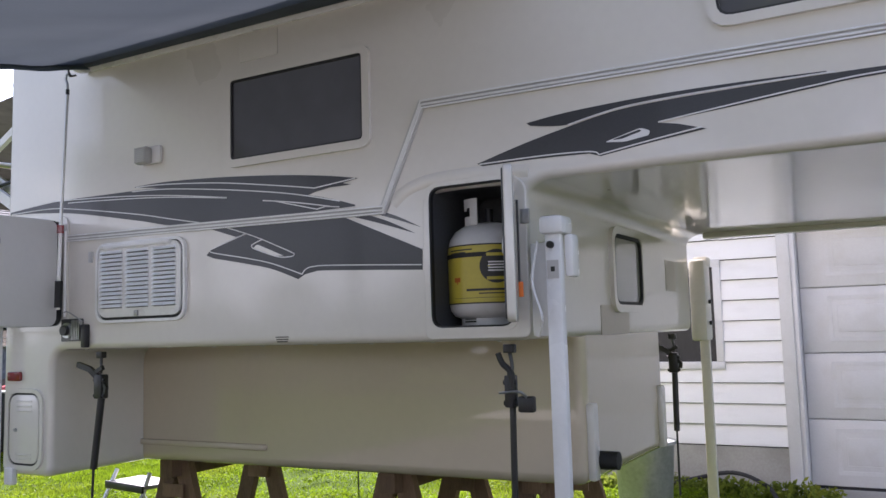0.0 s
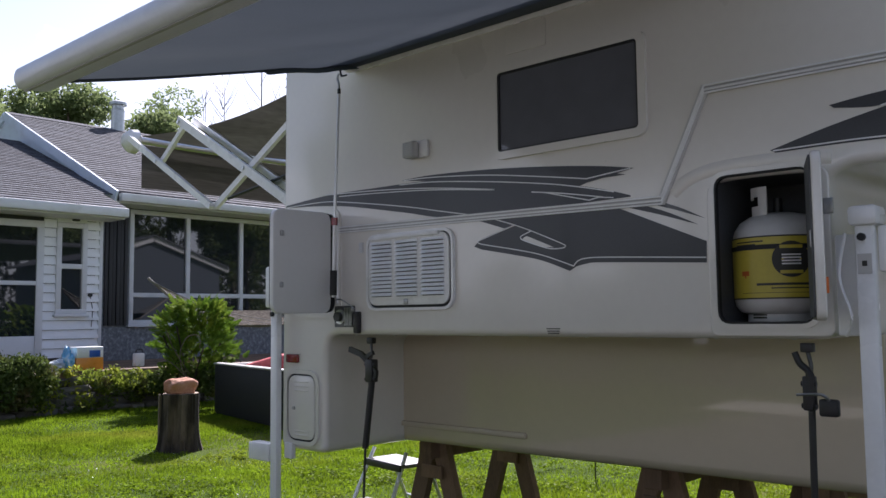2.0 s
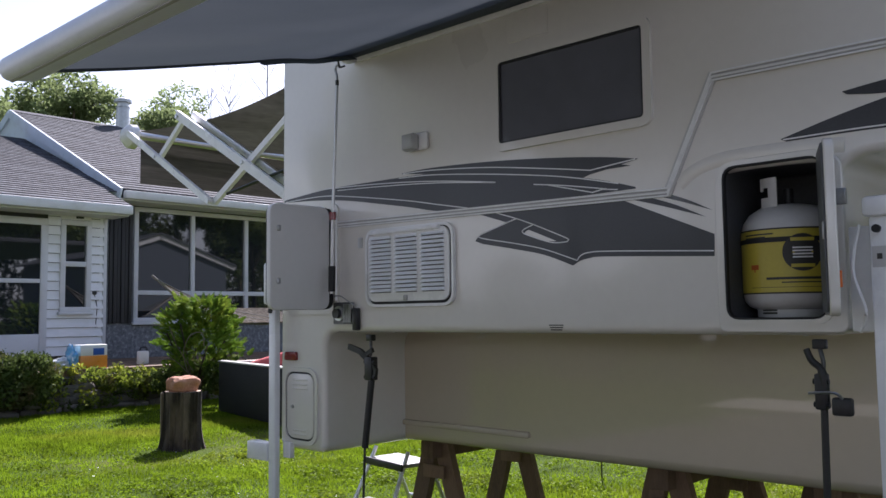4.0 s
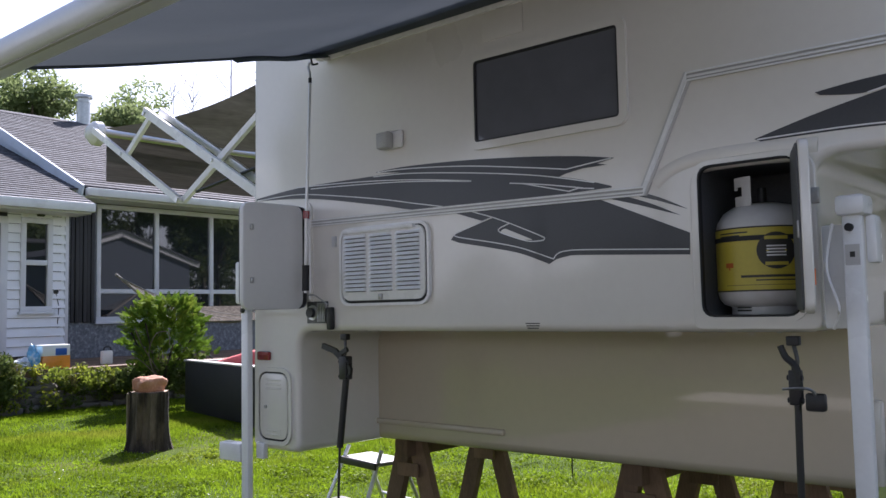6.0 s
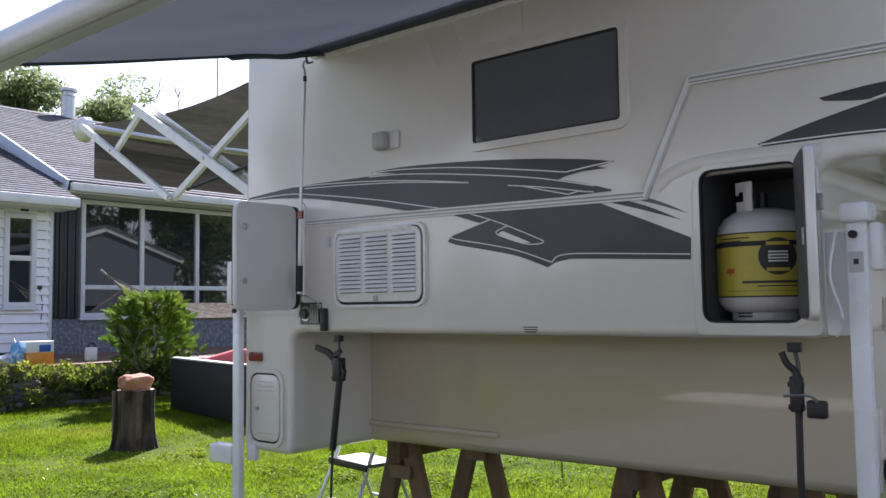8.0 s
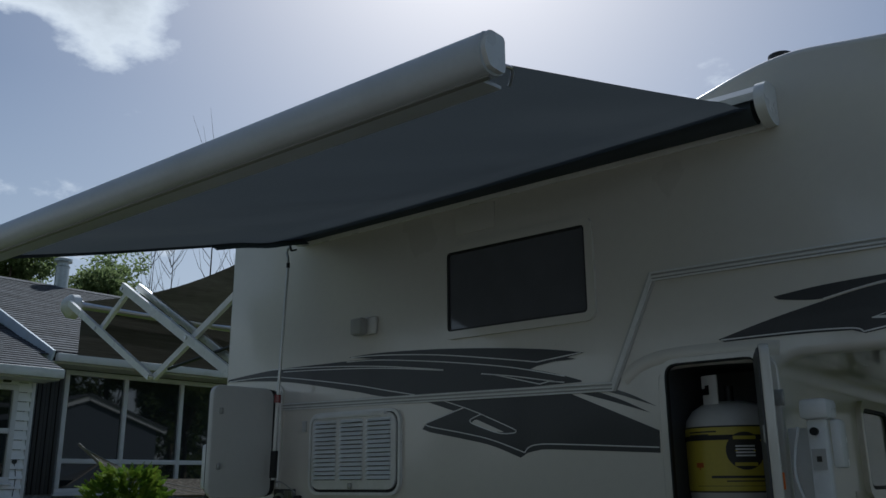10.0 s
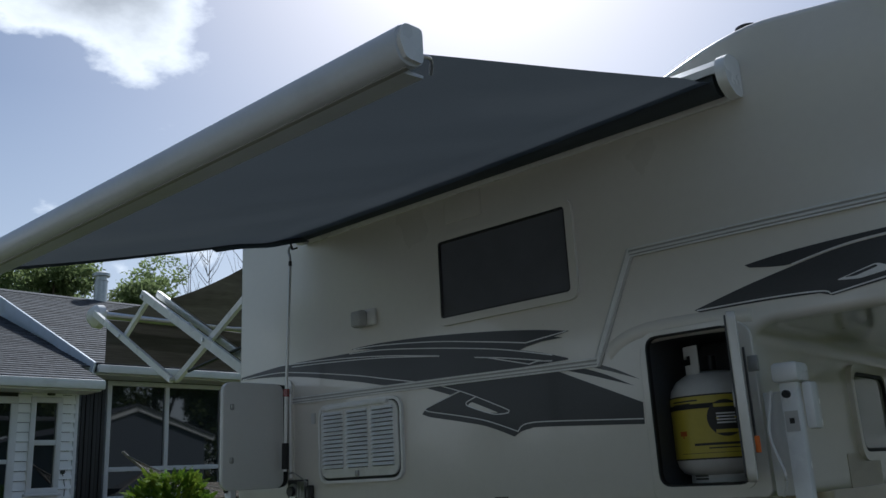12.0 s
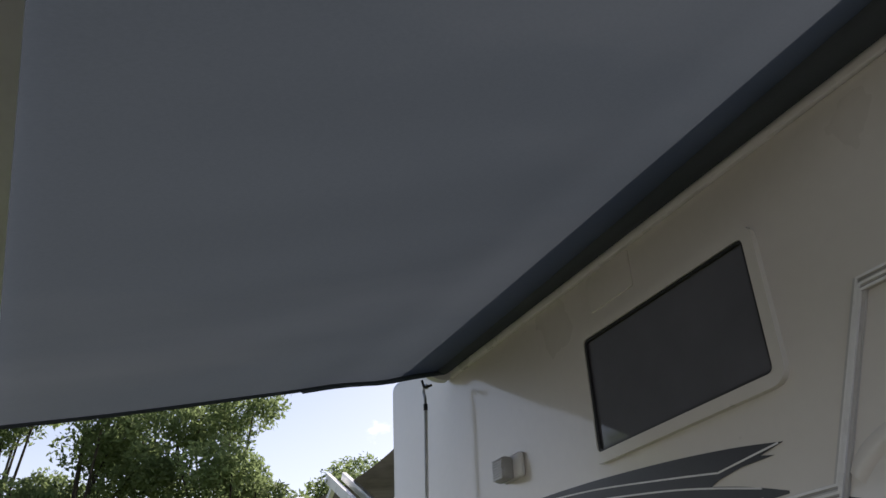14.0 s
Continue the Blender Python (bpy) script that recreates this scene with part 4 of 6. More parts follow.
def tie_down(x, y, top, low, lean, label, block=True, lever=0.135, wide=1.0):
    t = thing("tie_down", (x, y, 0.0), label, "tie-down", "camper tie-downs")
    part("anchor", box(-0.02, 0.02, -0.015, 0.015, top - 0.03, top, 0.004), BLACK, t)
    part("hook", tube(spline3([(0, 0, top - 0.03), (0.012, -0.01, top - 0.08), (-0.002, -0.005, top - 0.13)]), 0.007, 8), DARK_STEEL, t)
    if lever > 0.05:
        h = part("handle", tube([(-lever, -0.02, top - 0.058), (-0.052, -0.02, top - 0.080), (-0.04, -0.02, top - 0.088), (0.004, -0.012, top - 0.125), (0.02, -0.005, top - 0.15)], 0.01, flat=(0.009, 0.013)), BLACK, t)
        part("pawl", tube([(-0.03, -0.015, top - 0.10), (0.03, -0.015, top - 0.072)], 0.01, flat=(0.008, 0.010)), BLACK, t)
        part("hook_end", tube([(0.028, -0.01, top - 0.145), (0.045, -0.01, top - 0.165), (0.04, -0.01, top - 0.19)], 0.01, flat=(0.008, 0.009)), BLACK, t)
    else:
        part("handle", tube(spline3([(-0.035, -0.02, top - 0.03), (-0.02, -0.02, top - 0.065), (0.008, -0.015, top - 0.10), (0.012, -0.01, top - 0.19)]), [0.011] * 12 + [0.014] * 7, 8), BLACK, t)
    part("clamp", box(-0.022 * wide, 0.028 * wide, -0.025, 0.02, top - 0.215, top - 0.105, 0.006), BLACK, t)
    for z in (top - 0.13, top - 0.20):
        part("bolt", tube([(-0.03 * wide, -0.012, z), (0.04 * wide, -0.012, z)], 0.009, 8), BLACK, t)
    part("spring_tube", tube([(0.005, 0, top - 0.20), (lean * 0.7, 0, low + 0.05)], 0.0165 * wide, 12), BLACK, t)
    part("rod", tube([(lean * 0.7, 0, low + 0.06), (lean, 0, low - 0.30)], 0.006, 8), BLACK, t)
    if block:
        part("padlock", box(0.035, 0.095, -0.03, 0.0, top - 0.23, top - 0.175, 0.008), BLACK, t)
        part("shackle", tube(spline3([(-0.03, -0.03, top - 0.165), (0.05, -0.04, top - 0.16), (0.07, -0.02, top - 0.185)]), 0.005, 6), STEEL, t)
    return t


tie_down(-3.285, 3.06, 1.245, 0.66, -0.065, "black spring tie-down hanging from the rear wing", block=False)
tie_down(-1.207, 3.06, 1.245, 0.55, 0.0, "black spring tie-down with a padlock under the gas locker", lever=0.04, wide=0.68)
tie_down(-1.19, 5.18, 1.245, 0.66, 0.0, "black spring tie-down on the far side of the camper", block=False)


# ---- side awning ----
def side_awning():
    a = thing("side_awning", (-2.17, 2.95, 2.62), "grey awning rolled out from the camper's side", "awning")
    a.matrix_basis = Matrix()
    x0, x1 = -3.30, -1.04
    yh, zh = 2.930, 2.572
    # housing on the wall and its end caps
    prof = [(2.999, 2.640), (2.93, 2.640), (2.878, 2.622), (2.872, 2.645), (2.90, 2.676), (2.999, 2.69)]
    hb = bmesh.new()
    r0, r1 = [[hb.verts.new((x, p[0], p[1])) for p in prof] for x in (x0, x1)]
    for i in range(6):
        hb.faces.new((r0[i - 1], r0[i], r1[i], r1[i - 1]))
    hb.faces.new(r0), hb.faces.new(r1[::-1])
    part("housing", hb, WHITE_METAL, a, "white awning case")
    part("cloth_roll", tube([(x0 + 0.02, 2.942, 2.612), (x1 - 0.02, 2.942, 2.612)], 0.050, 20), CANVAS, a, "roll of grey canvas")
    part("wall_rail", box(x0 + 0.01, x1 - 0.01, 2.984, 2.999, 2.556, 2.642, 0.003), WHITE_METAL, a)
    for x, s in ((x1, 1), (x0, -1)):
        cb = bmesh.new()
        c0, c1 = [[cb.verts.new((xx, p[0], p[1])) for p in round_poly([(2.999, 2.552), (2.93, 2.548), (2.874, 2.585), (2.866, 2.645), (2.90, 2.688), (2.999, 2.70)], 0.03, 3)] for xx in (x, x + s * 0.035)]
        for i in range(len(c0)):
            cb.faces.new((c0[i - 1], c0[i], c1[i], c1[i - 1]))
        cb.faces.new(c0), cb.faces.new(c1)
        part("end_cap", cb, WHITE_METAL, a)
    def bar_top(x):
        return 2.212 + 0.010 * (x1 - x) / (x1 + 3.2)
    # canvas: sags between the case and the lead bar, with a soft fold along the case and lengthwise wrinkles
    b = bmesh.new()
    nx, ny = 40, 26
    rows = []
    for i in range(nx + 1):
        u = i / nx
        row = []
        for k in range(ny + 1):
            t = k / ny
            xa, xb = x0 + 0.03, -3.10
            xl = xa + (xb - xa) * t
            x = xl + (x1 - 0.03 - xl) * u
            edge = (1 - 0.8 * u * u) * (0.5 + 0.5 * min(1.0, 4 * u))
            sag = -0.016 * math.sin(math.pi * t) * edge + 0.040 * u * u * (1 - t) ** 2 + 0.016 * u ** 3 * math.sin(math.pi * t)
            sag += 0.005 * math.exp(-((t - 0.30 + 0.14 * u) / 0.07) ** 2) - 0.005 * math.exp(-((t - 0.17 + 0.08 * u) / 0.05) ** 2)
            sag += 0.003 * math.sin(x * 16 + 5 * t) * math.sin(math.pi * t)
            zf = bar_top(x) - 0.060 + 0.042 * u * u
            row.append(b.verts.new((x, yh + (1.44 - yh) * t, zh + (zf - zh) * t + sag)))
        rows.append(row)
    for i in range(nx):
        for k in range(ny):
            b.faces.new((rows[i][k], rows[i + 1][k], rows[i + 1][k + 1], rows[i][k + 1]))
    edge_line = [v.co + Vector((0, 0, -0.004)) for v in rows[0]]
    part("canvas", b, CANVAS, a, "grey vinyl canvas")
    part("hem", tube(edge_line, 0.007, 6), CANVAS, a)
    # loose flap of the hem near the wall
    fb = bmesh.new()
    fl = [[fb.verts.new(p + Vector(((0.05 * w, 0, -0.028 * w)))) for p in edge_line[:11]] for w in (0.0, 0.5, 1.0)]
    for p, q in zip(fl, fl[1:]):
        for i in range(10):
            fb.faces.new((p[i], p[i + 1], q[i + 1], q[i]))
    part("hem_flap", fb, CANVAS, a)

    # lead bar: a rounded aluminium profile with a groove and a flat inner flange
    def profile_bar(name, sect, mat, xs, label=""):
        pb = bmesh.new()
        r0, r1 = [[pb.verts.new((x, p[0], bar_top(x) + p[1])) for p in sect] for x in xs]
        for i in range(len(sect)):
            pb.faces.new((r0[i - 1], r0[i], r1[i], r1[i - 1]))
        pb.faces.new(r0), pb.faces.new(r1[::-1])
        return part(name, pb, mat, a, label)
    body = round_poly([(1.43, -0.004), (1.39, 0.004), (1.358, -0.008), (1.350, -0.045), (1.362, -0.076), (1.392, -0.084), (1.43, -0.07)], 0.016, 3)
    profile_bar("lead_bar", body, BAR_PAINT, (-3.235, x1 + 0.02), "grey-white lead bar")
    profile_bar("bar_groove", [(1.386, -0.0855), (1.396, -0.0865), (1.396, -0.070), (1.386, -0.070)], TRIM_DARK, (-3.23, x1 + 0.015))
    profile_bar("valance", [(1.396, -0.086), (1.455, -0.079), (1.455, -0.073), (1.396, -0.076)], BAR_PAINT, (-3.20, x1 - 0.005))
    profile_bar("bar_end", round_poly([(1.42, 0.0), (1.37, -0.002), (1.356, -0.04), (1.372, -0.074), (1.42, -0.074)], 0.010, 2), WHITE_METAL, (x1 + 0.018, x1 + 0.030))
    profile_bar("bar_end", round_poly([(1.42, 0.0), (1.37, -0.002), (1.356, -0.04), (1.372, -0.074), (1.42, -0.074)], 0.010, 2), WHITE_METAL, (-3.244, -3.233))
    part("end_hook", tube(spline3([(x1 + 0.02, 1.42, 2.160), (x1 + 0.03, 1.44, 2.156), (x1 + 0.01, 1.46, 2.138)]), 0.004, 6), ALU, a)
    part("wind_eye", tube(spline3([(x0 + 0.02, 2.86, 2.53), (x0 + 0.02, 2.87, 2.505), (x0 + 0.02, 2.90, 2.515)]), 0.005, 6), BLACK, a)


side_awning()


def crank_rod():
    r = thing("crank_rod", (-3.33, 2.895, 2.5), "thin grey awning crank rod with a red collar, hanging", "crank rod")
    hook = spline3([(0.018, 0, 0.012), (0.012, 0, 0.028), (-0.006, 0, 0.026), (-0.012, 0, 0.004), (-0.002, 0, -0.02), (0.0, 0, -0.06)])
    part("hook", tube(hook, 0.006, 8), STEEL, r)
    part("ferrule", tube([(0, 0, -0.045), (0, 0, -0.07)], 0.0085, 10), BLACK, r)
    part("shaft", tube([(0, 0, -0.06), (-0.030, -0.004, -0.69)], 0.0075, 10), ALU, r)
    part("collar", tube([(-0.0295, -0.004, -0.675), (-0.0305, -0.004, -0.712)], 0.016, 12), RED_LENS, r, "red plastic collar")
    part("lower_shaft", tube([(-0.030, -0.004, -0.70), (-0.040, -0.004, -1.06)], 0.0085, 10), WHITE_METAL, r)
    part("grip", tube([(-0.0365, -0.004, -0.93), (-0.0395, -0.004, -1.05)], 0.017, 12), RUBBER, r, "black foam grip")


crank_rod()


# ---- rear awning on folding arms ----
def rear_awning():
    a = thing("rear_awning", (-4.0, 4.1, 2.7), "brown-grey rear awning on white folding arms", "awning")
    a.matrix_basis = Matrix()
    b = bmesh.new()
    xw, zw, xb, zb = REAR + 0.01, 2.73, -6.02, 2.70
    n = 16
    rows = []
    for k in range(n + 1):
        t = k / n
        x = xw + (xb - xw) * t
        z = zw + (zb - zw) * t - 0.085 * math.sin(math.pi * t) * (1 - 0.3 * t) - 0.02 * t
        rows.append([b.verts.new((x, y, z + 0.015 * math.sin(5 * y + 3 * t))) for y in (3.27, 3.8, 4.3, 4.8, 5.2)])
    for p, q in zip(rows, rows[1:]):
        for i in range(4):
            b.faces.new((p[i], p[i + 1], q[i + 1], q[i]))
    part("canvas", b, CANVAS_REAR, a, "brown-grey weathered canvas")
    v = bmesh.new()
    vr = [[v.verts.new((xb + 0.05 + 0.02 * math.sin(7 * y), y, z)) for y in (3.27, 3.6, 4.0, 4.4, 4.8, 5.2)] for z in (2.62, 2.46, 2.30)]
    for p, q in zip(vr, vr[1:]):
        for i in range(5):
            v.faces.new((p[i], p[i + 1], q[i + 1], q[i]))
    part("valance", v, CANVAS_REAR, a)
    part("roller_bar", tube([(xb - 0.08, 3.20, 2.68), (xb - 0.08, 5.22, 2.68)], 0.032, 16), ALU, a)
    part("bar_cap", lathe([(0.01, 0), (0.05, 0.01), (0.085, 0.05), (0.09, 0.10)], 20), WHITE_METAL, a, "rounded white end cap").matrix_basis = pose(xb - 0.08, 3.18, 2.66, -90)
    ya = 3.205
    for p, q, w in (((-6.05, 2.672), (-4.945, 2.060), 0.032), ((-4.945, 2.06), (-3.94, 2.605), 0.030), ((-5.36, 2.690), (-3.94, 1.905), 0.042), ((-5.636, 2.442), (-5.34, 2.650), 0.026)):
        yo = ya + (0.032 if w < 0.031 else 0.0)
        part("arm", tube([(p[0], yo, p[1]), (q[0], yo, q[1])], 0.02, flat=(0.013, w * 0.66)), WHITE_METAL, a)
    part("arm", tube([(-5.27, ya + 0.065, 2.685), (-3.94, ya + 0.065, 1.945)], 0.02, flat=(0.012, 0.022)), ALU, a)
    for x, z in ((-4.945, 2.062), (-4.575, 2.262), (-5.34, 2.67), (-5.636, 2.442)):
        part("pivot", tube([(x, ya - 0.024, z), (x, ya + 0.03, z)], 0.012, 10), ALU, a)
    part("gas_strut", tube([(-4.80, ya + 0.03, 2.10), (-4.0, ya + 0.03, 2.20)], 0.010, 8), BLACK, a)


rear_awning()


# ---- sawhorses and stool under the camper ----
def sawhorse(x):
    s = thing("sawhorse", (x, 4.04, 0.0), "old brown lumber sawhorse under the camper", "sawhorse", "sawhorses")
    top = 0.664
    part("beam", box(-0.045, 0.045, -0.42, 0.42, top - 0.09, top, 0.006), LUMBER, s)
    for y in (-0.33, 0.33):
        for sx in (-1, 1):
            part("leg", tube([(sx * 0.035, y, top - 0.005), (sx * 0.21, y + 0.02 * sx, 0.0)], 0.03, flat=(0.022, 0.05)), LUMBER, s)
        part("gusset", box(-0.075, 0.075, y - 0.044, y - 0.028, top - 0.20, top - 0.13, 0.003), LUMBER, s)
    return s


h1 = sawhorse(-3.47)
copy_thing(h1, pose(-2.12, 4.08, 0.0))
copy_thing(h1, pose(-1.55, 4.30, 0.0, 0, 0, 6))


def step_stool():
    s = thing("step_stool", (-4.05, 3.98, ground_z(-4.05)), "folding step stool with silver legs and black treads", "stool", turn=-9)
    part("tread", box(-0.19, 0.19, -0.12, 0.12, 0.44, 0.465, 0.008), TREAD, s, "grey upper tread")
    part("tread_edge", box(-0.195, 0.195, -0.128, -0.115, 0.425, 0.468, 0.004), BLACK, s)
    part("tread", box(-0.19, 0.19, -0.26, -0.10, 0.20, 0.225, 0.008), BLACK, s, "black lower tread")
    for sx in (-1, 1):
        part("leg", tube([(sx * 0.17, -0.06, 0.53), (sx * 0.215, -0.30, 0.0)], 0.0125, 8), ALU, s)
        part("leg", tube([(sx * 0.19, 0.08, 0.46), (sx * 0.20, 0.28, 0.0)], 0.0125, 8), ALU, s)
    part("brace", tube([(-0.19, 0.20, 0.20), (0.19, 0.20, 0.20)], 0.009, 8), ALU, s)


step_stool()


# ---- house across the lawn ----
def board_mesh(length, tall, lip=0.032):
    """One clapboard: leans out at its foot, with a small return under it. Runs along y, faces +x."""
    b = bmesh.new()
    sect = [(0.0, tall), (lip, 0.022), (lip, 0.0065), (-0.01, 0.008)]
    r0, r1 = [[b.verts.new((p[0], y, p[1])) for p in sect] for y in (0, length)]
    for i in range(4):
        b.faces.new((r0[i - 1], r0[i], r1[i], r1[i - 1]))
    b.faces.new(r0), b.faces.new(r1[::-1])
    return finish("board", b, SIDING, 20)


def clapboards(parent, place, length, z0, z1, pitch, turn=0.0):
    me = board_mesh(length, pitch)
    for k in range(int(round((z1 - z0) / pitch))):
        o = new("board", me)
        o.parent = parent
        o.matrix_basis = pose(place[0], place[1], z0 + k * pitch, 0, 0, turn)


XF, XS = -13.7, -12.9
house = thing("house", (-15, 8, 0), "white sided bungalow with a grey shingle roof", "house")
house.matrix_basis = Matrix.Translation((-0.25 * -0.08, 0.3 * -0.08, 1.34 * -0.08)) @ Matrix.Scale(1.08, 4)


def house_window(name, x, y0, y1, z0, z1, bars_y=(), bars_z=(), w=0.06, label=""):
    """Window in a wall that faces +x: frame of separate bars and a pane for each light."""
    win = part(name, box(x - 0.05, x + 0.02, y0, y1, z0, z0 + w, 0.004), WHITE_WOOD, house, label)
    for a in ((y0, y1, z1 - w, z1), (y0, y0 + w, z0 + w, z1 - w), (y1 - w, y1, z0 + w, z1 - w)):
        part("window_frame", box(x - 0.05, x + 0.019, a[0], a[1], a[2], a[3], 0.004), WHITE_WOOD, win)
    for y in bars_y:
        part("mullion", box(x - 0.05, x + 0.017, y - w / 2, y + w / 2, z0 + w, z1 - w, 0.004), WHITE_WOOD, win)
    for z in bars_z:
        part("transom", box(x - 0.05, x + 0.014, y0 + w, y1 - w, z - w / 2, z + w / 2, 0.004), WHITE_WOOD, win)
    ys = [y0 + w * 0.5, *bars_y, y1 - w * 0.5]
    zs = [z0 + w * 0.5, *bars_z, z1 - w * 0.5]
    for a, b in zip(ys, ys[1:]):
        for c, d in zip(zs, zs[1:]):
            part("pane", box(x - 0.035, x - 0.028, a, b, c, d), GLASS, win)
    part("window_sill", box(x - 0.03, x + 0.06, y0 - 0.03, y1 + 0.03, z0 - 0.04, z0, 0.006), WHITE_WOOD, win)
    return win


def courses(parent, x_eave, z_eave, slope, length, y0, y1, pitch=0.145, short=None):
    """Shingle courses, each a thin slab that laps the one below; the slope faces +x."""
    tilt = math.degrees(math.atan(slope))
    run = pitch * math.cos(radians(tilt))
    me = finish("shingle_course", box(-pitch * 1.12, 0.0, y0, y1, -0.004, 0.016), SHINGLE, 20)
    near = finish("shingle_course", box(-pitch * 1.12, 0.0, y0, short[1], -0.004, 0.016), SHINGLE, 20) if short else None
    for k in range(int(length / pitch)):
        o = new("shingle_course", near if short and k < short[0] else me)
        o.parent = parent
        o.matrix_basis = pose(x_eave - run * k, 0, z_eave + run * k * slope + 0.006, 0, tilt - 4.5, 0)


def build_house():
    # main block: wall with the picture window, rough pebble-dash below
    part("wall", box(XF - 0.2, XF, 6.3, 7.13, 0.1, 3.45), STUCCO, house, "dark pebble-dash wall")
    part("wall", box(XF - 0.2, XF, 7.13, 16.0, 0.1, 1.27), STUCCO, house)
    # dark strip between the window head and the soffit
    part("wall", box(XF - 0.2, XF, 7.13, 16.0, 3.20, 3.45), BOARD_AND_SHADE, house)
    part("wall", box(XF - 0.2, XF, 10.42, 16.0, 1.27, 3.20), STUCCO, house)
    part("wall", box(XF - 6.0, XF - 5.8, 6.3, 16.0, 0.1, 3.4), STUCCO, house)
    # dark sheet standing for the unlit room behind the glass
    part("room_shade", box(XF - 0.9, XF - 0.85, 7.0, 10.6, 1.0, 3.3), BOARD_AND_SHADE, house)
    house_window("picture_window", XF, 7.13, 10.42, 1.27, 3.20, (8.22, 9.32), (1.765,), 0.075, "white framed picture window with three bays")
    for k in range(6):
        part("shutter_board", box(XF, XF + 0.03 + 0.012 * (k % 2), 6.70 + 0.066 * k, 6.758 + 0.066 * k, 1.26, 3.12, 0.004), BOARD_AND_SHADE, house)
    sl, wing_sl, run = 0.443, 0.37, 4.72
    xe, ze = XF + 0.55, 3.385
    courses(house, xe, ze, sl, 5.15, 6.62, 16.4)
    rb = bmesh.new()
    vs = [rb.verts.new(p) for p in ((xe - 0.02, 6.66, ze - 0.03), (xe - 0.02, 16.4, ze - 0.03), (xe - run, 16.4, ze + run * sl - 0.03), (xe - run, 6.66, ze + run * sl - 0.03), (xe - 2 * run, 6.66, ze), (xe - 2 * run, 16.4, ze))]
    rb.faces.new((vs[0], vs[1], vs[2], vs[3]))
    rb.faces.new((vs[3], vs[2], vs[5], vs[4]))
    part("roof", rb, SHINGLE, house)
    part("ridge_cap", box(0.0, 0.17, 6.62, 16.4, 0.0, 0.018), SHINGLE, house).matrix_basis = pose(xe - run, 0, ze + run * sl + 0.008, 0, math.degrees(math.atan(sl)), 0)
    part("gutter", box(xe - 0.02, xe + 0.10, 6.66, 16.4, ze - 0.15, ze - 0.02, 0.02), GUTTER, house, "white eaves gutter")
    part("soffit", box(XF, xe - 0.02, 6.62, 16.4, ze - 0.17, ze - 0.14), GUTTER, house)
    # rake board of the main roof above the lower wing
    part("rake_board", tube([(xe + 0.04, 6.60, ze - 0.07), (xe - run, 6.60, ze + run * sl - 0.07)], 0.02, flat=(0.018, 0.085)), FASCIA, house, "pale blue-white rake board")
    part("rake_board", tube([(xe - run, 6.60, ze + run * sl - 0.07), (xe - 2 * run, 6.60, ze - 0.07)], 0.02, flat=(0.018, 0.085)), FASCIA, house)
    gable = [(xe - 0.5, 3.32), (xe - 0.5, ze + 0.5 * sl - 0.08), (xe - run, ze + run * sl - 0.08), (xe - 2 * run + 0.5, ze + 0.5 * sl - 0.08), (xe - 2 * run + 0.5, 3.32)]
    part("gable_wall", prism(gable, 6.64, 6.76), FASCIA, house, "pale boarded gable above the lower roof")
    # lower wing with clapboards, door and narrow window
    # backing wall coloured dark, so the laps show as shadow lines
    part("wall", box(XS - 0.2, XS - 0.002, 2.0, 6.26, 0.3, 3.0), BOARD_AND_SHADE, house)
    part("wall", box(XF, XS, 6.18, 6.26, 0.3, 3.0), SIDING, house)
    z0, pitch = 0.80, 0.136
    for y0, y1, a, b in ((5.40, 5.585, z0, 2.98), (5.585, 6.03, z0, 1.45), (5.585, 6.03, 2.80, 2.98), (6.03, 6.235, z0, 2.98), (2.0, 4.30, z0, 2.98)):
        clapboards(house, (XS, y0, 0), y1 - y0, a, b, pitch)
    part("corner_board", box(XS - 0.02, XS + 0.022, 6.225, 6.285, 0.78, 2.98, 0.004), WHITE_WOOD, house)
    house_window("side_window", XS + 0.03, 5.575, 6.035, 1.44, 2.80, (), (2.15,), 0.075, "narrow two-light window")
    d = part("storm_door", box(XS - 0.02, XS + 0.035, 4.30, 5.40, 2.70, 2.80, 0.005), WHITE_WOOD, house, "white glazed storm door")
    for y in (4.30, 5.30):
        part("jamb", box(XS - 0.02, XS + 0.034, y, y + 0.10, 0.70, 2.70, 0.005), WHITE_WOOD, d)
    part("lower_panel", box(XS - 0.015, XS + 0.02, 4.40, 5.30, 0.70, 1.13, 0.004), WHITE_WOOD, d)
    part("mid_rail", box(XS - 0.015, XS + 0.022, 4.40, 5.30, 1.86, 1.92, 0.004), WHITE_WOOD, d)
    for a, b in ((1.13, 1.86), (1.92, 2.70)):
        part("pane", box(XS + 0.004, XS + 0.010, 4.40, 5.30, a, b), GLASS, d)
    part("wall_lamp", box(XS, XS + 0.08, 5.80, 5.90, 2.83, 2.95, 0.01), BLACK, house)
    bell = part("doorbell", tube([(XS + 0.01, 6.10, 1.73), (XS + 0.03, 6.10, 1.73)], 0.035, 12), BLACK, house)
    part("bell_wire", tube(spline3([(XS + 0.02, 6.10, 1.70), (XS + 0.022, 6.14, 1.5), (XS + 0.022, 6.12, 1.2)]), 0.006, 5), BLACK, bell)
    xw, zw = XS + 0.50, 3.03
    courses(house, xw, zw, wing_sl, 5.2, -2.0, 6.62, short=(6, 6.40))
    part("roof", tube([(xw, 2.3, zw - 0.05), (xw - 5.0, 2.3, zw + 5.0 * wing_sl - 0.05)], 0.02, flat=(4.05, 0.02)), SHINGLE, house)
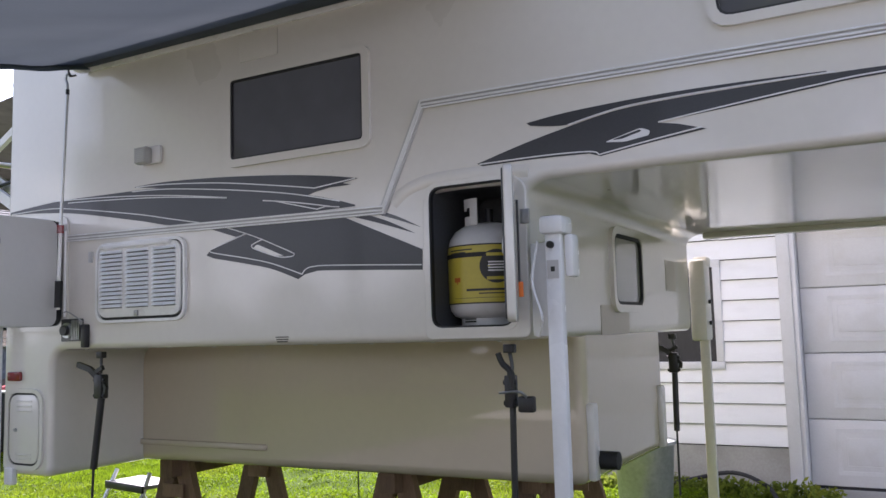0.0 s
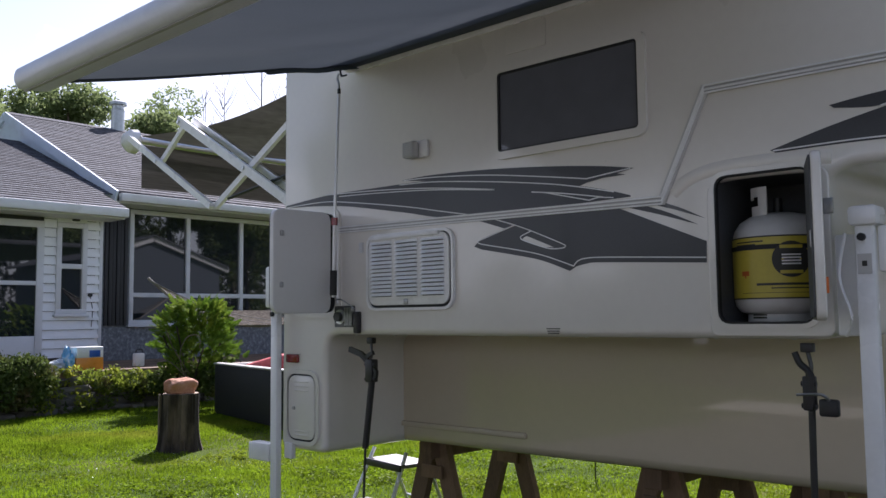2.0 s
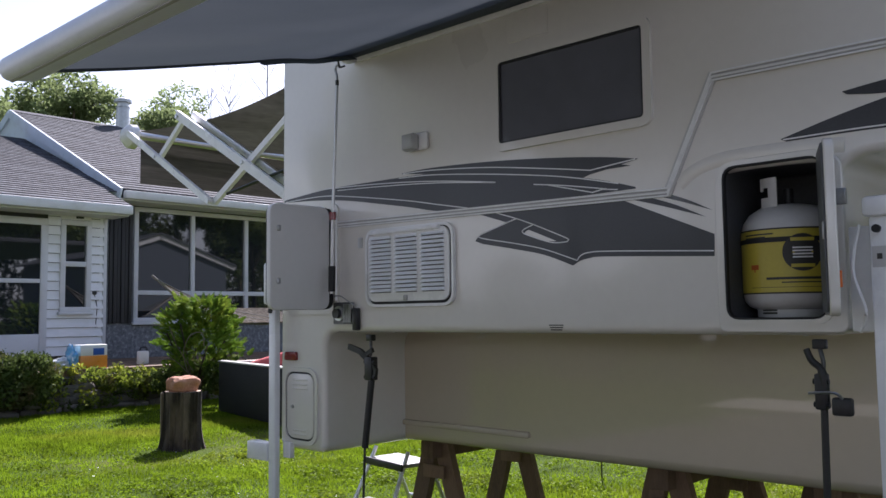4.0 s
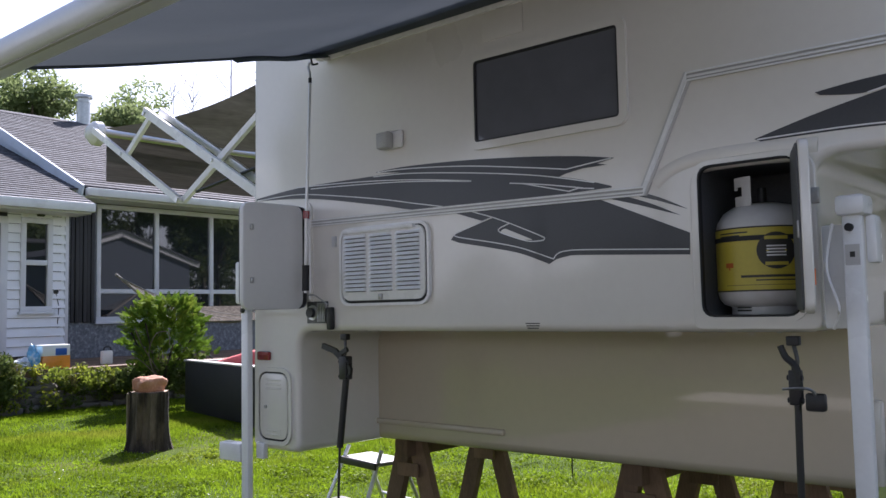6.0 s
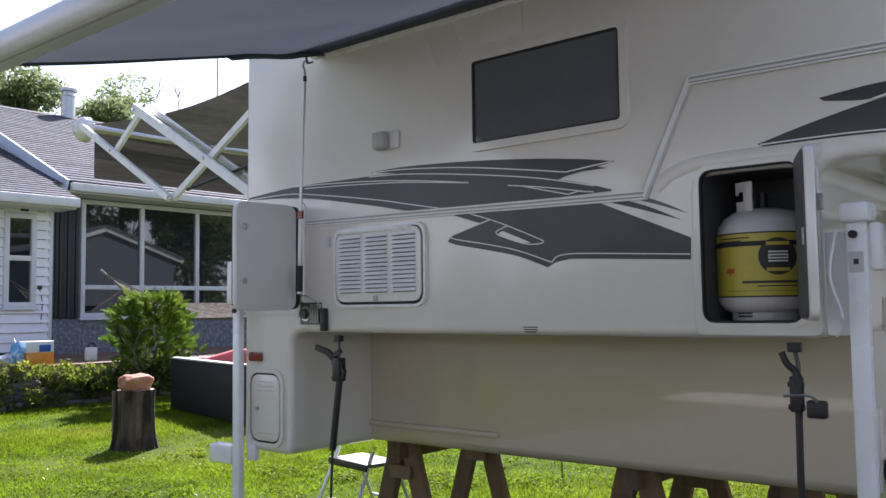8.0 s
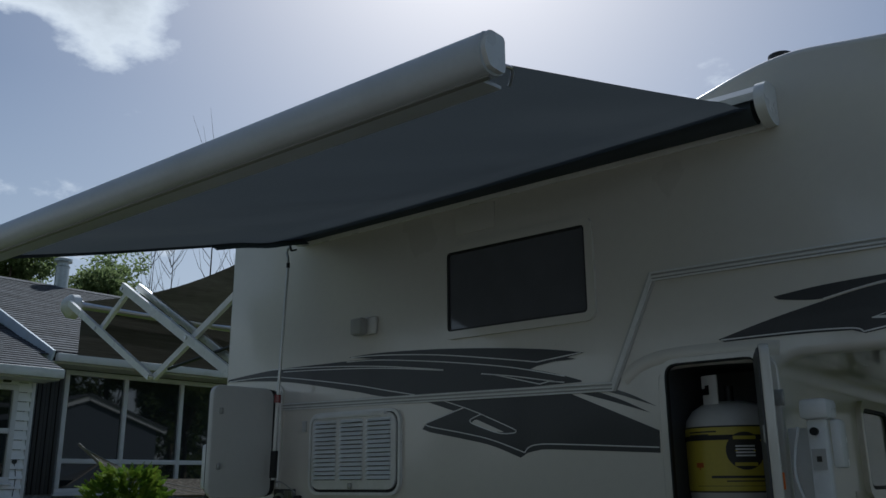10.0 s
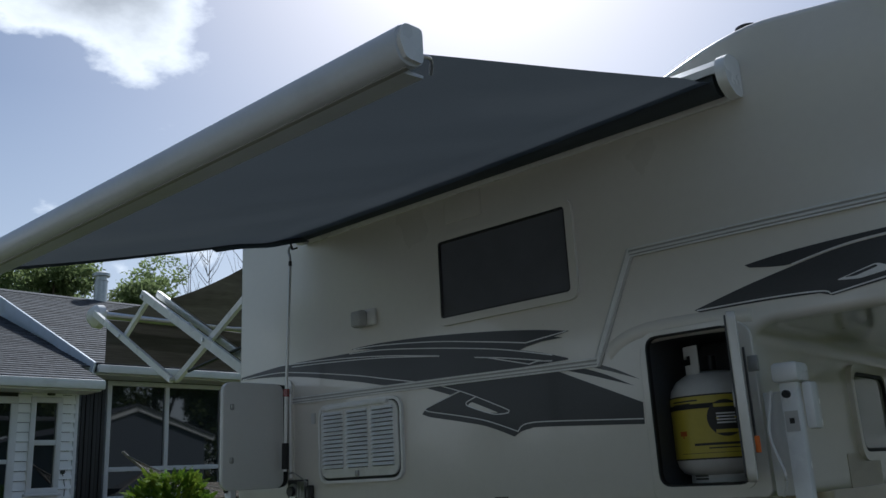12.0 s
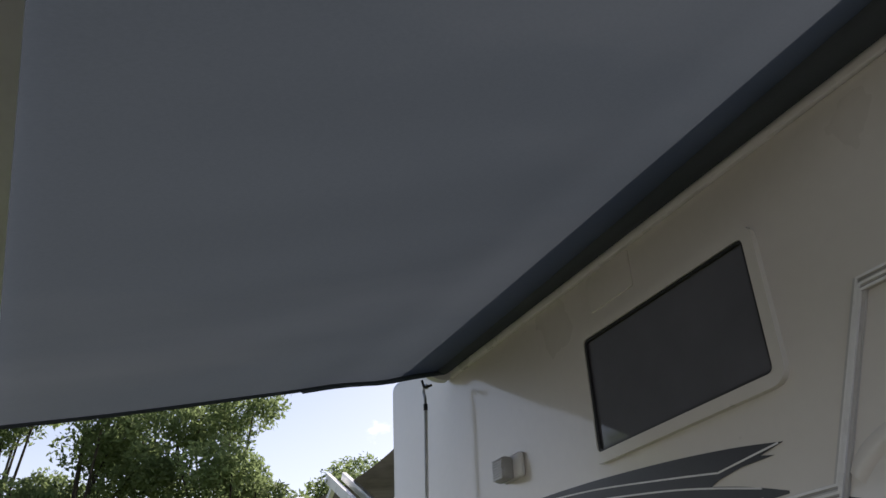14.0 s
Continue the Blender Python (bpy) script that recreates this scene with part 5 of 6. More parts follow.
    part("gutter", box(xw - 0.02, xw + 0.10, -2.0, 6.41, zw - 0.15, zw - 0.01, 0.02), GUTTER, house)
    part("soffit", box(XS, xw, -2.0, 6.39, zw - 0.17, zw - 0.13), GUTTER, house)
    # metal flue behind the ridge
    f = part("chimney", tube([(-17.9, 8.95, 5.0), (-17.9, 8.95, 5.95)], 0.14, 20), GALV, house, "shiny metal flue pipe")
    part("flue_cap", lathe([(0.155, 0), (0.12, 0.02), (0.12, 0.10), (0.185, 0.11), (0.185, 0.17), (0.09, 0.21)], 18), GALV, f).matrix_basis = pose(-17.9, 8.95, 5.93)


build_house()


# ---- garage wall on the far side of the camper ----
YG = 7.45
garage = thing("garage", (-1, YG, 0), "white sided garage with a white panelled overhead door", "garage")
garage.matrix_basis = Matrix()


def build_garage():
    # dark backing draws the shadow lines between the garage boards
    part("wall", box(-2.4, -0.93, YG + 0.02, YG + 0.2, 0.0, 3.5), BOARD_AND_SHADE, garage)
    part("wall", box(-0.93, 4.5, YG + 0.25, YG + 0.4, 0.0, 3.5), SIDING, garage)
    part("foundation", box(-2.4, -0.92, YG - 0.012, YG + 0.02, -0.1, 0.325), CONCRETE, garage, "grey concrete foundation")
    pitch = 0.163
    for a, b, za, zb in ((-2.4, -2.02, 0.33, 3.45), (-2.02, -1.36, 0.33, 0.95), (-2.02, -1.36, 1.80, 3.45), (-1.36, -0.92, 0.33, 3.45)):
        me = board_mesh(b - a, pitch, 0.028)
        for k in range(int(round((zb - za) / pitch))):
            o = new("board", me)
            o.parent = garage
            o.matrix_basis = Matrix.Translation((a, YG + 0.018, za + k * pitch)) @ Matrix(((0, 1, 0, 0), (-1, 0, 0, 0), (0, 0, 1, 0), (0, 0, 0, 1)))
    part("corner_trim", box(-0.925, -0.83, YG - 0.015, YG + 0.06, 0.0, 3.48, 0.006), WHITE_WOOD, garage)
    part("door_jamb", box(-0.83, -0.795, YG + 0.0, YG + 0.20, 0.0, 2.20, 0.006), WHITE_WOOD, garage)
    # window beside the trim
    for x0, x1, z0, z1 in ((-2.02, -1.36, 0.93, 0.99), (-2.02, -1.36, 1.75, 1.81), (-1.42, -1.36, 0.99, 1.75), (-2.02, -1.96, 0.99, 1.75)):
        part("window_frame", box(x0, x1, YG - 0.02, YG + 0.05, z0, z1, 0.005), WHITE_WOOD, garage)
    part("pane", box(-1.96, -1.42, YG + 0.03, YG + 0.035, 0.99, 1.75), GLASS, garage)
    # sectional door: four rows of raised panels
    d = part("garage_door", box(-0.795, 3.0, YG + 0.20, YG + 0.24, 0.03, 2.06), WHITE_WOOD, garage, "white raised-panel garage door")
    row = 0.506
    for r in range(4):
        part("door_section", box(-0.792, 3.0, YG + 0.165, YG + 0.205, 0.035 + r * row, 0.027 + (r + 1) * row, 0.006), WHITE_WOOD, d)
        for c in range(4):
            x = -0.60 + c * 0.92
            o, i1 = rect(x, x + 0.74, 0.035 + r * row + 0.085, 0.035 + r * row + 0.435), rect(x + 0.03, x + 0.71, 0.035 + r * row + 0.115, 0.035 + r * row + 0.405)
            part("panel_mould", frame_ring(o, i1, YG + 0.161, YG + 0.166), WHITE_WOOD, d)
            part("raised_panel", prism(rect(x + 0.07, x + 0.67, 0.035 + r * row + 0.155, 0.035 + r * row + 0.365), YG + 0.161, YG + 0.170, 0.008, 2), WHITE_WOOD, d)
    part("bottom_seal", box(-0.795, 3.0, YG + 0.17, YG + 0.22, 0.0, 0.035), RUBBER, d)
    part("lintel", box(-0.83, 4.5, YG + 0.0, YG + 0.25, 2.06, 3.5, 0.006), WHITE_WOOD, garage)
    part("roof", box(-2.7, 4.8, YG - 0.45, YG + 5.0, 3.5, 3.62, 0.01), SHINGLE, garage)


build_garage()
driveway = single("driveway", box(-1.2, 5.0, 7.25, 7.66, -0.05, 0.012), CONCRETE, "worn concrete apron before the garage door", "driveway", kind="structure")


def rubbish_bin():
    t = thing("metal_bin", (-1.70, 6.25, 0.0), "dented galvanised metal bin standing on the grass", "bin")
    part("body", lathe([(0.17, 0.0), (0.175, 0.02), (0.205, 0.48), (0.215, 0.50), (0.20, 0.50), (0.165, 0.03)], 28), GALV, t)
    part("rim", lathe([(0.206, 0.485), (0.222, 0.49), (0.222, 0.51), (0.206, 0.515)], 28), GALV, t)


rubbish_bin()
single("garden_hose", tube(spline3([(-1.9, 6.9, 0.04), (-1.6, 7.2, 0.10), (-1.3, 7.22, 0.16), (-1.05, 7.1, 0.10), (-0.95, 6.95, 0.02)]), 0.016, 8), RUBBER, "dark garden hose lying in the grass", "hose")


# ---- garden in front of the house ----
def leaf_cloud(name, centres, count, size, mat, seed, parent=None, label="", category="", flat=0.0, kind="", up=0.0):
    """Small leaves scattered through lumps; centres are (x, y, z, rx, ry, rz, weight)."""
    r = np.random.default_rng(seed)
    w = np.array([c[6] for c in centres], float)
    pick = r.choice(len(centres), count, p=w / w.sum())
    c = np.array(centres, float)[pick]
    d = r.normal(size=(count, 3))
    d /= np.linalg.norm(d, axis=1)[:, None]
    rad = r.uniform(0.35, 1.0, count) ** 0.45
    p = c[:, :3] + d * c[:, 3:6] * rad[:, None] + r.normal(size=(count, 3)) * size * 0.5
    a = r.normal(size=(count, 3))
    a[:, 2] = a[:, 2] * (1 - flat) + up * np.abs(a[:, 2])
    a /= np.linalg.norm(a, axis=1)[:, None]
    b = np.cross(a, r.normal(size=(count, 3)))
    b /= np.linalg.norm(b, axis=1)[:, None]
    s = size * r.uniform(0.6, 1.3, count)[:, None]
    v = np.stack([p - a * s, p + b * s * 0.42, p + a * s, p - b * s * 0.42], 1).reshape(-1, 3)
    me = bpy.data.meshes.new(name)
    me.from_pydata(v.tolist(), [], np.arange(4 * count).reshape(-1, 4).tolist())
    me.materials.append(mat)
    ob = new(name, me)
    if parent:
        ob.parent = parent
        return ob
    return tagged(ob, label, category, kind=kind)


# tree stump with a red stone on it
def stump():
    x, y = -8.02, 4.80
    z = ground_z(x)
    s = thing("tree_stump", (x, y, z), "weathered grey-brown tree stump standing on the lawn", "stump")
    b = bmesh.new()
    n, rows = 72, []
    for h, r in ((-0.03, 0.235), (0.03, 0.212), (0.10, 0.196), (0.20, 0.184), (0.36, 0.178), (0.50, 0.181), (0.56, 0.184)):
        row = []
        for k in range(n):
            a = math.tau * k / n
            q = r * (1 + 0.07 * noise.noise((math.cos(a) * 2.2, math.sin(a) * 2.2, h * 0.8)) + 0.20 * noise.noise((math.cos(a) * 7, math.sin(a) * 7, h * 0.7)) + 0.05 * noise.noise((math.cos(a) * 16, math.sin(a) * 16, h * 2)))
            row.append(b.verts.new((q * math.cos(a), q * math.sin(a), h)))
        rows.append(row)
    for p, q in zip(rows, rows[1:]):
        for i in range(n):
            b.faces.new((p[i - 1], p[i], q[i], q[i - 1]))
    part("trunk", b, STUMP_BARK, s)
    t = bmesh.new()
    t.faces.new([t.verts.new((0.174 * math.cos(math.tau * k / 24), 0.174 * math.sin(math.tau * k / 24), 0.558)) for k in range(24)])
    part("cut_top", t, CUT_WOOD, s)
    for a in (3.6, 4.4, 5.2, 5.9):
        part("bark_slab", tube([(0.183 * math.cos(a), 0.183 * math.sin(a), 0.10), (0.186 * math.cos(a + 0.05), 0.186 * math.sin(a + 0.05), 0.555)], 0.02, flat=(0.035, 0.010)), OLD_WOOD if a in (3.6, 4.4) else STUMP_BARK, s)
    rb = bmesh.new()
    bmesh.ops.create_icosphere(rb, subdivisions=4, radius=1.0)
    for v in rb.verts:
        p = v.co.copy()
        p = Vector([math.copysign(abs(c) ** 0.62, c) for c in p])
        k = 1 + 0.16 * noise.noise(p * 1.4 + Vector((4, 1, 2))) + 0.07 * noise.noise(p * 4)
        v.co = Vector((p.x * 0.13 * k, p.y * 0.15 * k, max(-0.07, p.z * 0.085 * k)))
    o = single("red_stone", rb, ROCK, "rough red stone lying on the stump", "stone")
    o.matrix_basis = pose(x, y, z + 0.625)


stump()


def stone_wall():
    w = thing("stone_wall", (-12, 5, 0), "low dry-stone wall of a raised garden bed", "wall", kind="structure")
    w.matrix_basis = Matrix()
    r = random.Random(3)
    me = []
    for k in range(8):
        b = box(-0.5, 0.5, -0.5, 0.5, -0.5, 0.5, 0.12, seg=2)
        for v in b.verts:
            v.co += Vector((noise.noise(v.co * 2 + Vector((k, 0, 0))), noise.noise(v.co * 2 + Vector((0, k, 0))), noise.noise(v.co * 2 + Vector((0, 0, k))))) * 0.14
        me.append(finish("stone", b, STONE, 50))
    for row in range(5):
        y = 1.0 + r.uniform(0, 0.2)
        while y < 9.5:
            l = r.uniform(0.16, 0.46)
            o = new("stone", r.choice(me))
            o.parent = w
            o.matrix_basis = pose(-11.92 + r.uniform(-0.05, 0.05) - 0.03 * row, y + l / 2, 0.13 + 0.095 * row + r.uniform(-0.018, 0.018), r.uniform(-7, 7), r.uniform(-5, 5), r.uniform(-9, 9)) @ Matrix.Diagonal((0.30, l, r.uniform(0.075, 0.125), 1))
            y += l * 0.97
    single("garden_bed", box(-13.68, -11.95, 0.8, 14.0, 0.02, 0.56, 0.02), SOIL, "dark soil of the raised bed", "soil", kind="structure")
    dk = thing("deck", (-12.6, 6, 0.6), "brown wooden deck before the house", "deck", kind="structure")
    dk.matrix_basis = Matrix()
    for k in range(17):
        part("plank", box(-14.70 + 0.16 * k, -14.55 + 0.16 * k, 2.0, 12.0, 0.60, 0.64, 0.004), LUMBER, dk)
    part("joist", box(-12.03, -11.985, 2.0, 12.0, 0.50, 0.62), LUMBER, dk)


stone_wall()
r5 = random.Random(5)
leaf_cloud("ivy", [(-11.74 + r5.uniform(-0.08, 0.08), r5.uniform(4.9, 9.2), r5.uniform(0.12, 0.58), 0.06, 0.12, 0.07, 1) for k in range(34)], 2600, 0.034, DARK_SHRUB, 18, label="dark ivy trailing over the dry-stone wall", category="ivy", kind="stuff")
leaf_cloud("bed_plants", [(-11.82 + r5.uniform(-0.15, 0.2), 4.9 + 0.12 * k, 0.50 + r5.uniform(-0.26, 0.12), 0.16, 0.14, 0.10, 1) for k in range(24)] + [(-11.72 + r5.uniform(-0.2, 0.1), r5.uniform(4.9, 8.2), r5.uniform(0.14, 0.66), 0.09, 0.10, 0.07, 0.45) for k in range(46)], 5500, 0.036, SHRUB, 8, label="mixed low green and yellow plants over the stone wall", category="plants", kind="stuff")


def cedar():
    c = thing("cedar_bush", (-11.1, 6.62, 0.3), "bright green young cedar bush, uneven and bare at the foot", "bush")
    c.matrix_basis = Matrix()
    x, y = -11.1, 6.75
    for k in range(7):
        a = k * 0.9
        part("stem", tube(spline3([(x, y, 0.1), (x + 0.1 * math.cos(a), y + 0.12 * math.sin(a), 0.5), (x + 0.32 * math.cos(a), y + 0.45 * math.sin(a), 0.95 + 0.05 * k)]), [0.022] * 8 + [0.012] * 5, 6), BARK, c)
    r = random.Random(9)
    # feathery sprays: each a fan of small scales along a short rib that points out and up
    rg = np.random.default_rng(4)
    quads = []
    for k in range(1000):
        z = 0.58 + 1.00 * r.random() ** 0.9
        wide = 0.62 * max(0.0, 1 - ((z - 0.98) / 0.72) ** 2) ** 0.6
        a = r.uniform(0, math.tau)
        wide *= 0.80 + 0.75 * noise.noise((2.0 * math.cos(a), 2.0 * math.sin(a), 3.2 * z + 2.0))
        sp = wide * r.random() ** 0.4
        base = np.array((x + 0.8 * sp * math.cos(a), y + 0.1 + sp * math.sin(a), z))
        out = np.array((math.cos(a), math.sin(a), r.uniform(-0.1, 1.3)))
        out /= np.linalg.norm(out)
        side = np.cross(out, rg.normal(size=3))
        side /= np.linalg.norm(side)
        length = r.uniform(0.07, 0.19)
        for m in range(26):
            t = m / 25
            sg = 1 if m % 2 else -1
            d = out * 0.75 + side * sg * 0.8 + rg.normal(size=3) * 0.18
            d /= np.linalg.norm(d)
            w = np.cross(d, np.cross(out, side))
            p = base + out * length * t
            tip = p + d * 0.062 * (1.05 - 0.75 * t)
            mid = (p + tip) / 2
            quads.append((p, mid + w * 0.0085, tip, mid - w * 0.0085))
    me = bpy.data.meshes.new("foliage")
    me.from_pydata(np.array(quads).reshape(-1, 3).tolist(), [], np.arange(4 * len(quads)).reshape(-1, 4).tolist())
    me.materials.append(CEDAR)
    fo = new("foliage", me)
    fo.parent = c
    for pts in ([(x + 0.3, y - 0.25, 0.5), (x + 0.42, y - 0.42, 0.85), (x + 0.45, y - 0.34, 1.10), (x + 0.45, y - 0.15, 1.12), (x + 0.42, y - 0.12, 0.95)],
                [(x + 0.3, y - 0.2, 0.6), (x + 0.4, y - 0.5, 0.95), (x + 0.4, y - 0.62, 1.22)], [(x + 0.3, y - 0.2, 0.5), (x + 0.4, y - 0.55, 0.78), (x + 0.4, y - 0.78, 0.80)]):
        part("bare_twig", tube(spline3(pts, 4), 0.006, 5), OLD_WOOD, c)
    # darker leaves low down put the bush's own shade into the colour
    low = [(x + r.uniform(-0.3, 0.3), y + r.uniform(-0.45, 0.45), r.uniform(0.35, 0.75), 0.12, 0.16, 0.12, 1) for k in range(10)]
    leaf_cloud("shaded_foliage", low, 2600, 0.04, DARK_SHRUB, 6, parent=c)


cedar()
o = leaf_cloud("box_shrub", [(-11.75, 4.75, 0.68, 0.30, 0.34, 0.24, 1), (-11.8, 4.3, 0.68, 0.3, 0.40, 0.28, 1), (-11.7, 4.5, 0.42, 0.25, 0.55, 0.2, 1)], 6500, 0.035, DARK_SHRUB, 12, label="dark rounded shrub beside the stone wall", category="shrub")


def garden_sofa():
    s = thing("garden_sofa", (-10.35, 6.66, 0.06), "black wicker garden sofa seen from behind with coral cushions", "sofa", turn=-12.3)
    part("back", box(0.0, 2.15, 0.0, 0.12, 0.03, 0.68, 0.02), WICKER, s)
    part("seat_base", box(0.06, 2.09, 0.12, 0.85, 0.03, 0.36, 0.03), WICKER, s)
    for x in (0.0, 2.03):
        part("arm", box(x, x + 0.12, 0.12, 0.85, 0.03, 0.66, 0.03), WICKER, s)
        part("arm_rail", box(x - 0.01, x + 0.13, 0.11, 0.86, 0.66, 0.685, 0.006), TRIM, s)
        part("foot", box(x + 0.02, x + 0.08, 0.03, 0.09, -0.03, 0.03), BLACK, s)
    part("top_rail", box(-0.01, 2.16, -0.01, 0.11, 0.68, 0.70, 0.006), TRIM, s)
    for x in (0.38,):
        cu = box(x, x + 1.12, 0.24, 0.44, 0.36, 0.86, 0.08, seg=3)
        for v in cu.verts:                    # slumped towards the near arm
            v.co.z -= max(0.0, v.co.z - 0.40) * max(0.0, 1 - (v.co.x - x) / 1.12) * 0.38
        part("cushion", cu, CUSHION, s, "coral red cushion")


garden_sofa()


def hammock():
    h = thing("hammock", (-12.4, 7.4, 0.64), "rope hammock slung low on a weathered pole stand", "hammock")
    h.matrix_basis = Matrix()
    part("pole", tube([(-12.3, 6.72, 1.98), (-12.1, 7.55, 1.25), (-12.0, 8.2, 0.66)], 0.02, 10), ROPE, h)
    part("pole", tube([(-12.0, 10.2, 1.9), (-12.0, 9.2, 0.66)], 0.02, 10), ROPE, h)
    for k in range(9):
        u = k / 8 - 0.5
        pts = [(-12.3, 6.75, 1.95), (-12.2 + 0.5 * u, 7.3, 1.62), (-12.15 + 0.9 * u, 8.1, 1.38 - 0.10 * (1 - 4 * u * u)), (-12.1 + 0.9 * u, 9.0, 1.36 - 0.10 * (1 - 4 * u * u)), (-12.0, 10.15, 1.88)]
        part("rope", tube(spline3(pts, 5), 0.006, 4), ROPE, h)
    b = bmesh.new()
    rows = [[b.verts.new((-12.15 + 0.9 * u, 7.9 + 1.3 * t, 1.37 - 0.24 * u - 0.06 * (1 - 4 * u * u) * (0.6 + 0.4 * math.sin(math.pi * t)))) for u in (-0.5, -0.25, 0, 0.25, 0.5)] for t in (0, 0.25, 0.5, 0.75, 1)]
    for p, q in zip(rows, rows[1:]):
        for i in range(4):
            b.faces.new((p[i], p[i + 1], q[i + 1], q[i]))
    part("net", b, NET, h)


hammock()


def paper_pack():
    p = thing("paper_towel_pack", (-12.2, 5.745, 0.64), "orange and white wrapped pack of paper towels", "package")
    part("wrap", box(-0.12, 0.12, -0.19, 0.20, 0.0, 0.185, 0.012), PACK, p)
    part("upper_wrap", box(-0.118, 0.118, -0.188, 0.198, 0.18, 0.335, 0.012), LABEL_WHITE, p)
    part("printed_mark", box(0.117, 0.122, -0.01, 0.15, 0.19, 0.285, 0.002), PACK_BLUE, p)
    b = bmesh.new()
    bmesh.ops.create_icosphere(b, subdivisions=3, radius=1.0)
    for v in b.verts:
        q = v.co.copy()
        k = 1 + 0.45 * noise.noise(q * 2.6) + 0.25 * noise.noise(q * 6)
        v.co = Vector((q.x * 0.10 * k, q.y * 0.07 * k * (1.2 - 0.45 * q.z), max(-0.14, q.z * 0.19 * k)))
    o = single("plastic_bag", b, CLEAR_BAG, "crumpled blue and white plastic bag", "bag")
    o.matrix_basis = pose(-12.16, 5.46, 0.78)
    b = bmesh.new()
    bmesh.ops.create_icosphere(b, subdivisions=3, radius=1.0)
    for v in b.verts:
        q = v.co.copy()
        k = 1 + 0.5 * noise.noise(q * 3 + Vector((2, 5, 1)))
        v.co = Vector((q.x * 0.09 * k, q.y * 0.13 * k, max(-0.07, q.z * 0.10 * k)))
    o = single("clear_bag", b, CLEAR_WRAP, "crumpled clear plastic wrap beside the pack", "bag")
    o.matrix_basis = pose(-12.14, 5.30, 0.71)
    m = thing("white_jug", (-12.55, 6.72, 0.64), "white plastic jug with a dark handle on the deck", "jug")
    part("body", box(-0.05, 0.05, -0.08, 0.08, 0.0, 0.20, 0.02), LABEL_WHITE, m)
    part("handle", tube(spline3([(0, -0.05, 0.19), (0, -0.03, 0.25), (0, 0.05, 0.25), (0, 0.07, 0.19)]), 0.012, 6), BLACK, m)


paper_pack()


# ---- trees behind the house ----
def tree(x, y, tall, spread, seed, leaves=5200, size=0.105, label="leafy green broadleaf tree behind the house", group="trees behind the house"):
    r = random.Random(seed)
    t = thing("tree", (x, y, 0), label, "tree", group)
    t.matrix_basis = Matrix()
    b = tube(spline3([(x, y, -0.2), (x + r.uniform(-0.3, 0.3), y, tall * 0.35), (x + r.uniform(-0.5, 0.5), y + r.uniform(-0.4, 0.4), tall * 0.85)]), [0.24 - 0.016 * k for k in range(13)], 8)
    lumps = []
    for k in range(11):
        a = r.uniform(0, math.tau)
        z0, z1 = tall * r.uniform(0.25, 0.6), tall * r.uniform(0.5, 0.98)
        q = spread * r.uniform(0.35, 1.0) * (1.15 - 0.75 * (z1 / tall) ** 3)
        e = (x + q * math.cos(a), y + q * math.sin(a), z1)
        tube(spline3([(x, y, z0), (x + 0.5 * q * math.cos(a), y + 0.5 * q * math.sin(a), (z0 + z1) / 2 - 0.2), e], 4), [0.09 - 0.008 * i for i in range(9)], 6, b)
        for m in range(4):
            s = spread * r.uniform(0.16, 0.34)
            lumps.append((e[0] + r.uniform(-1, 1) * spread * 0.28, e[1] + r.uniform(-1, 1) * spread * 0.28, e[2] + r.uniform(-0.5, 0.25) * spread * 0.4, s, s, s * 0.8, s))
    part("trunk", b, BARK, t)
    leaf_cloud("crown", lumps, leaves, size, LEAF, seed, parent=t)


for k, (az, dist, tall, spread) in enumerate(((57.5, 36, 8.8, 2.6), (60.5, 33, 9.3, 2.6), (63.5, 36, 10.2, 3.0), (66.5, 33, 9.4, 2.6), (69.5, 35, 10.2, 2.9), (72.5, 32, 9.6, 2.6), (75, 31, 12.2, 3.0), (79, 33, 13.2, 3.2), (84, 32, 12.8, 3.2), (89, 34, 13.2, 3.4), (94, 33, 12.0, 3.2), (53, 40, 8.6, 2.8), (48, 42, 8.8, 3.0))):
    tree(-dist * math.sin(radians(az)), dist * math.cos(radians(az)), tall, spread, 20 + k, 13000, 0.11)


def bare_tree(x, y, tall, seed):
    r = random.Random(seed)
    b = bmesh.new()
    tube([(x, y, -0.2), (x + 0.1, y, tall * 0.6), (x, y + 0.1, tall)], [0.06, 0.03, 0.008], 6, b)
    for k in range(26):
        z = tall * r.uniform(0.5, 0.97)
        a, l = r.uniform(0, math.tau), tall * 0.16 * r.uniform(0.4, 1.0)
        e = (x + l * 0.5 * math.cos(a), y + l * 0.5 * math.sin(a), z + l)
        tube([(x + 0.03, y, z), ((x + e[0]) / 2 + 0.1 * math.cos(a), (y + e[1]) / 2, z + l * 0.4), e], [0.011, 0.008, 0.003], 4, b)
    single("bare_tree", b, BARK, "thin leafless tree behind the house", "tree", "bare trees")


for k, (az, dist, tall) in enumerate(((54.8, 30, 12.8), (57.2, 30, 9.6), (58.4, 31, 9.4), (53.2, 30, 10.0))):
    bare_tree(-dist * math.sin(radians(az)), dist * math.cos(radians(az)), tall, 50 + k)

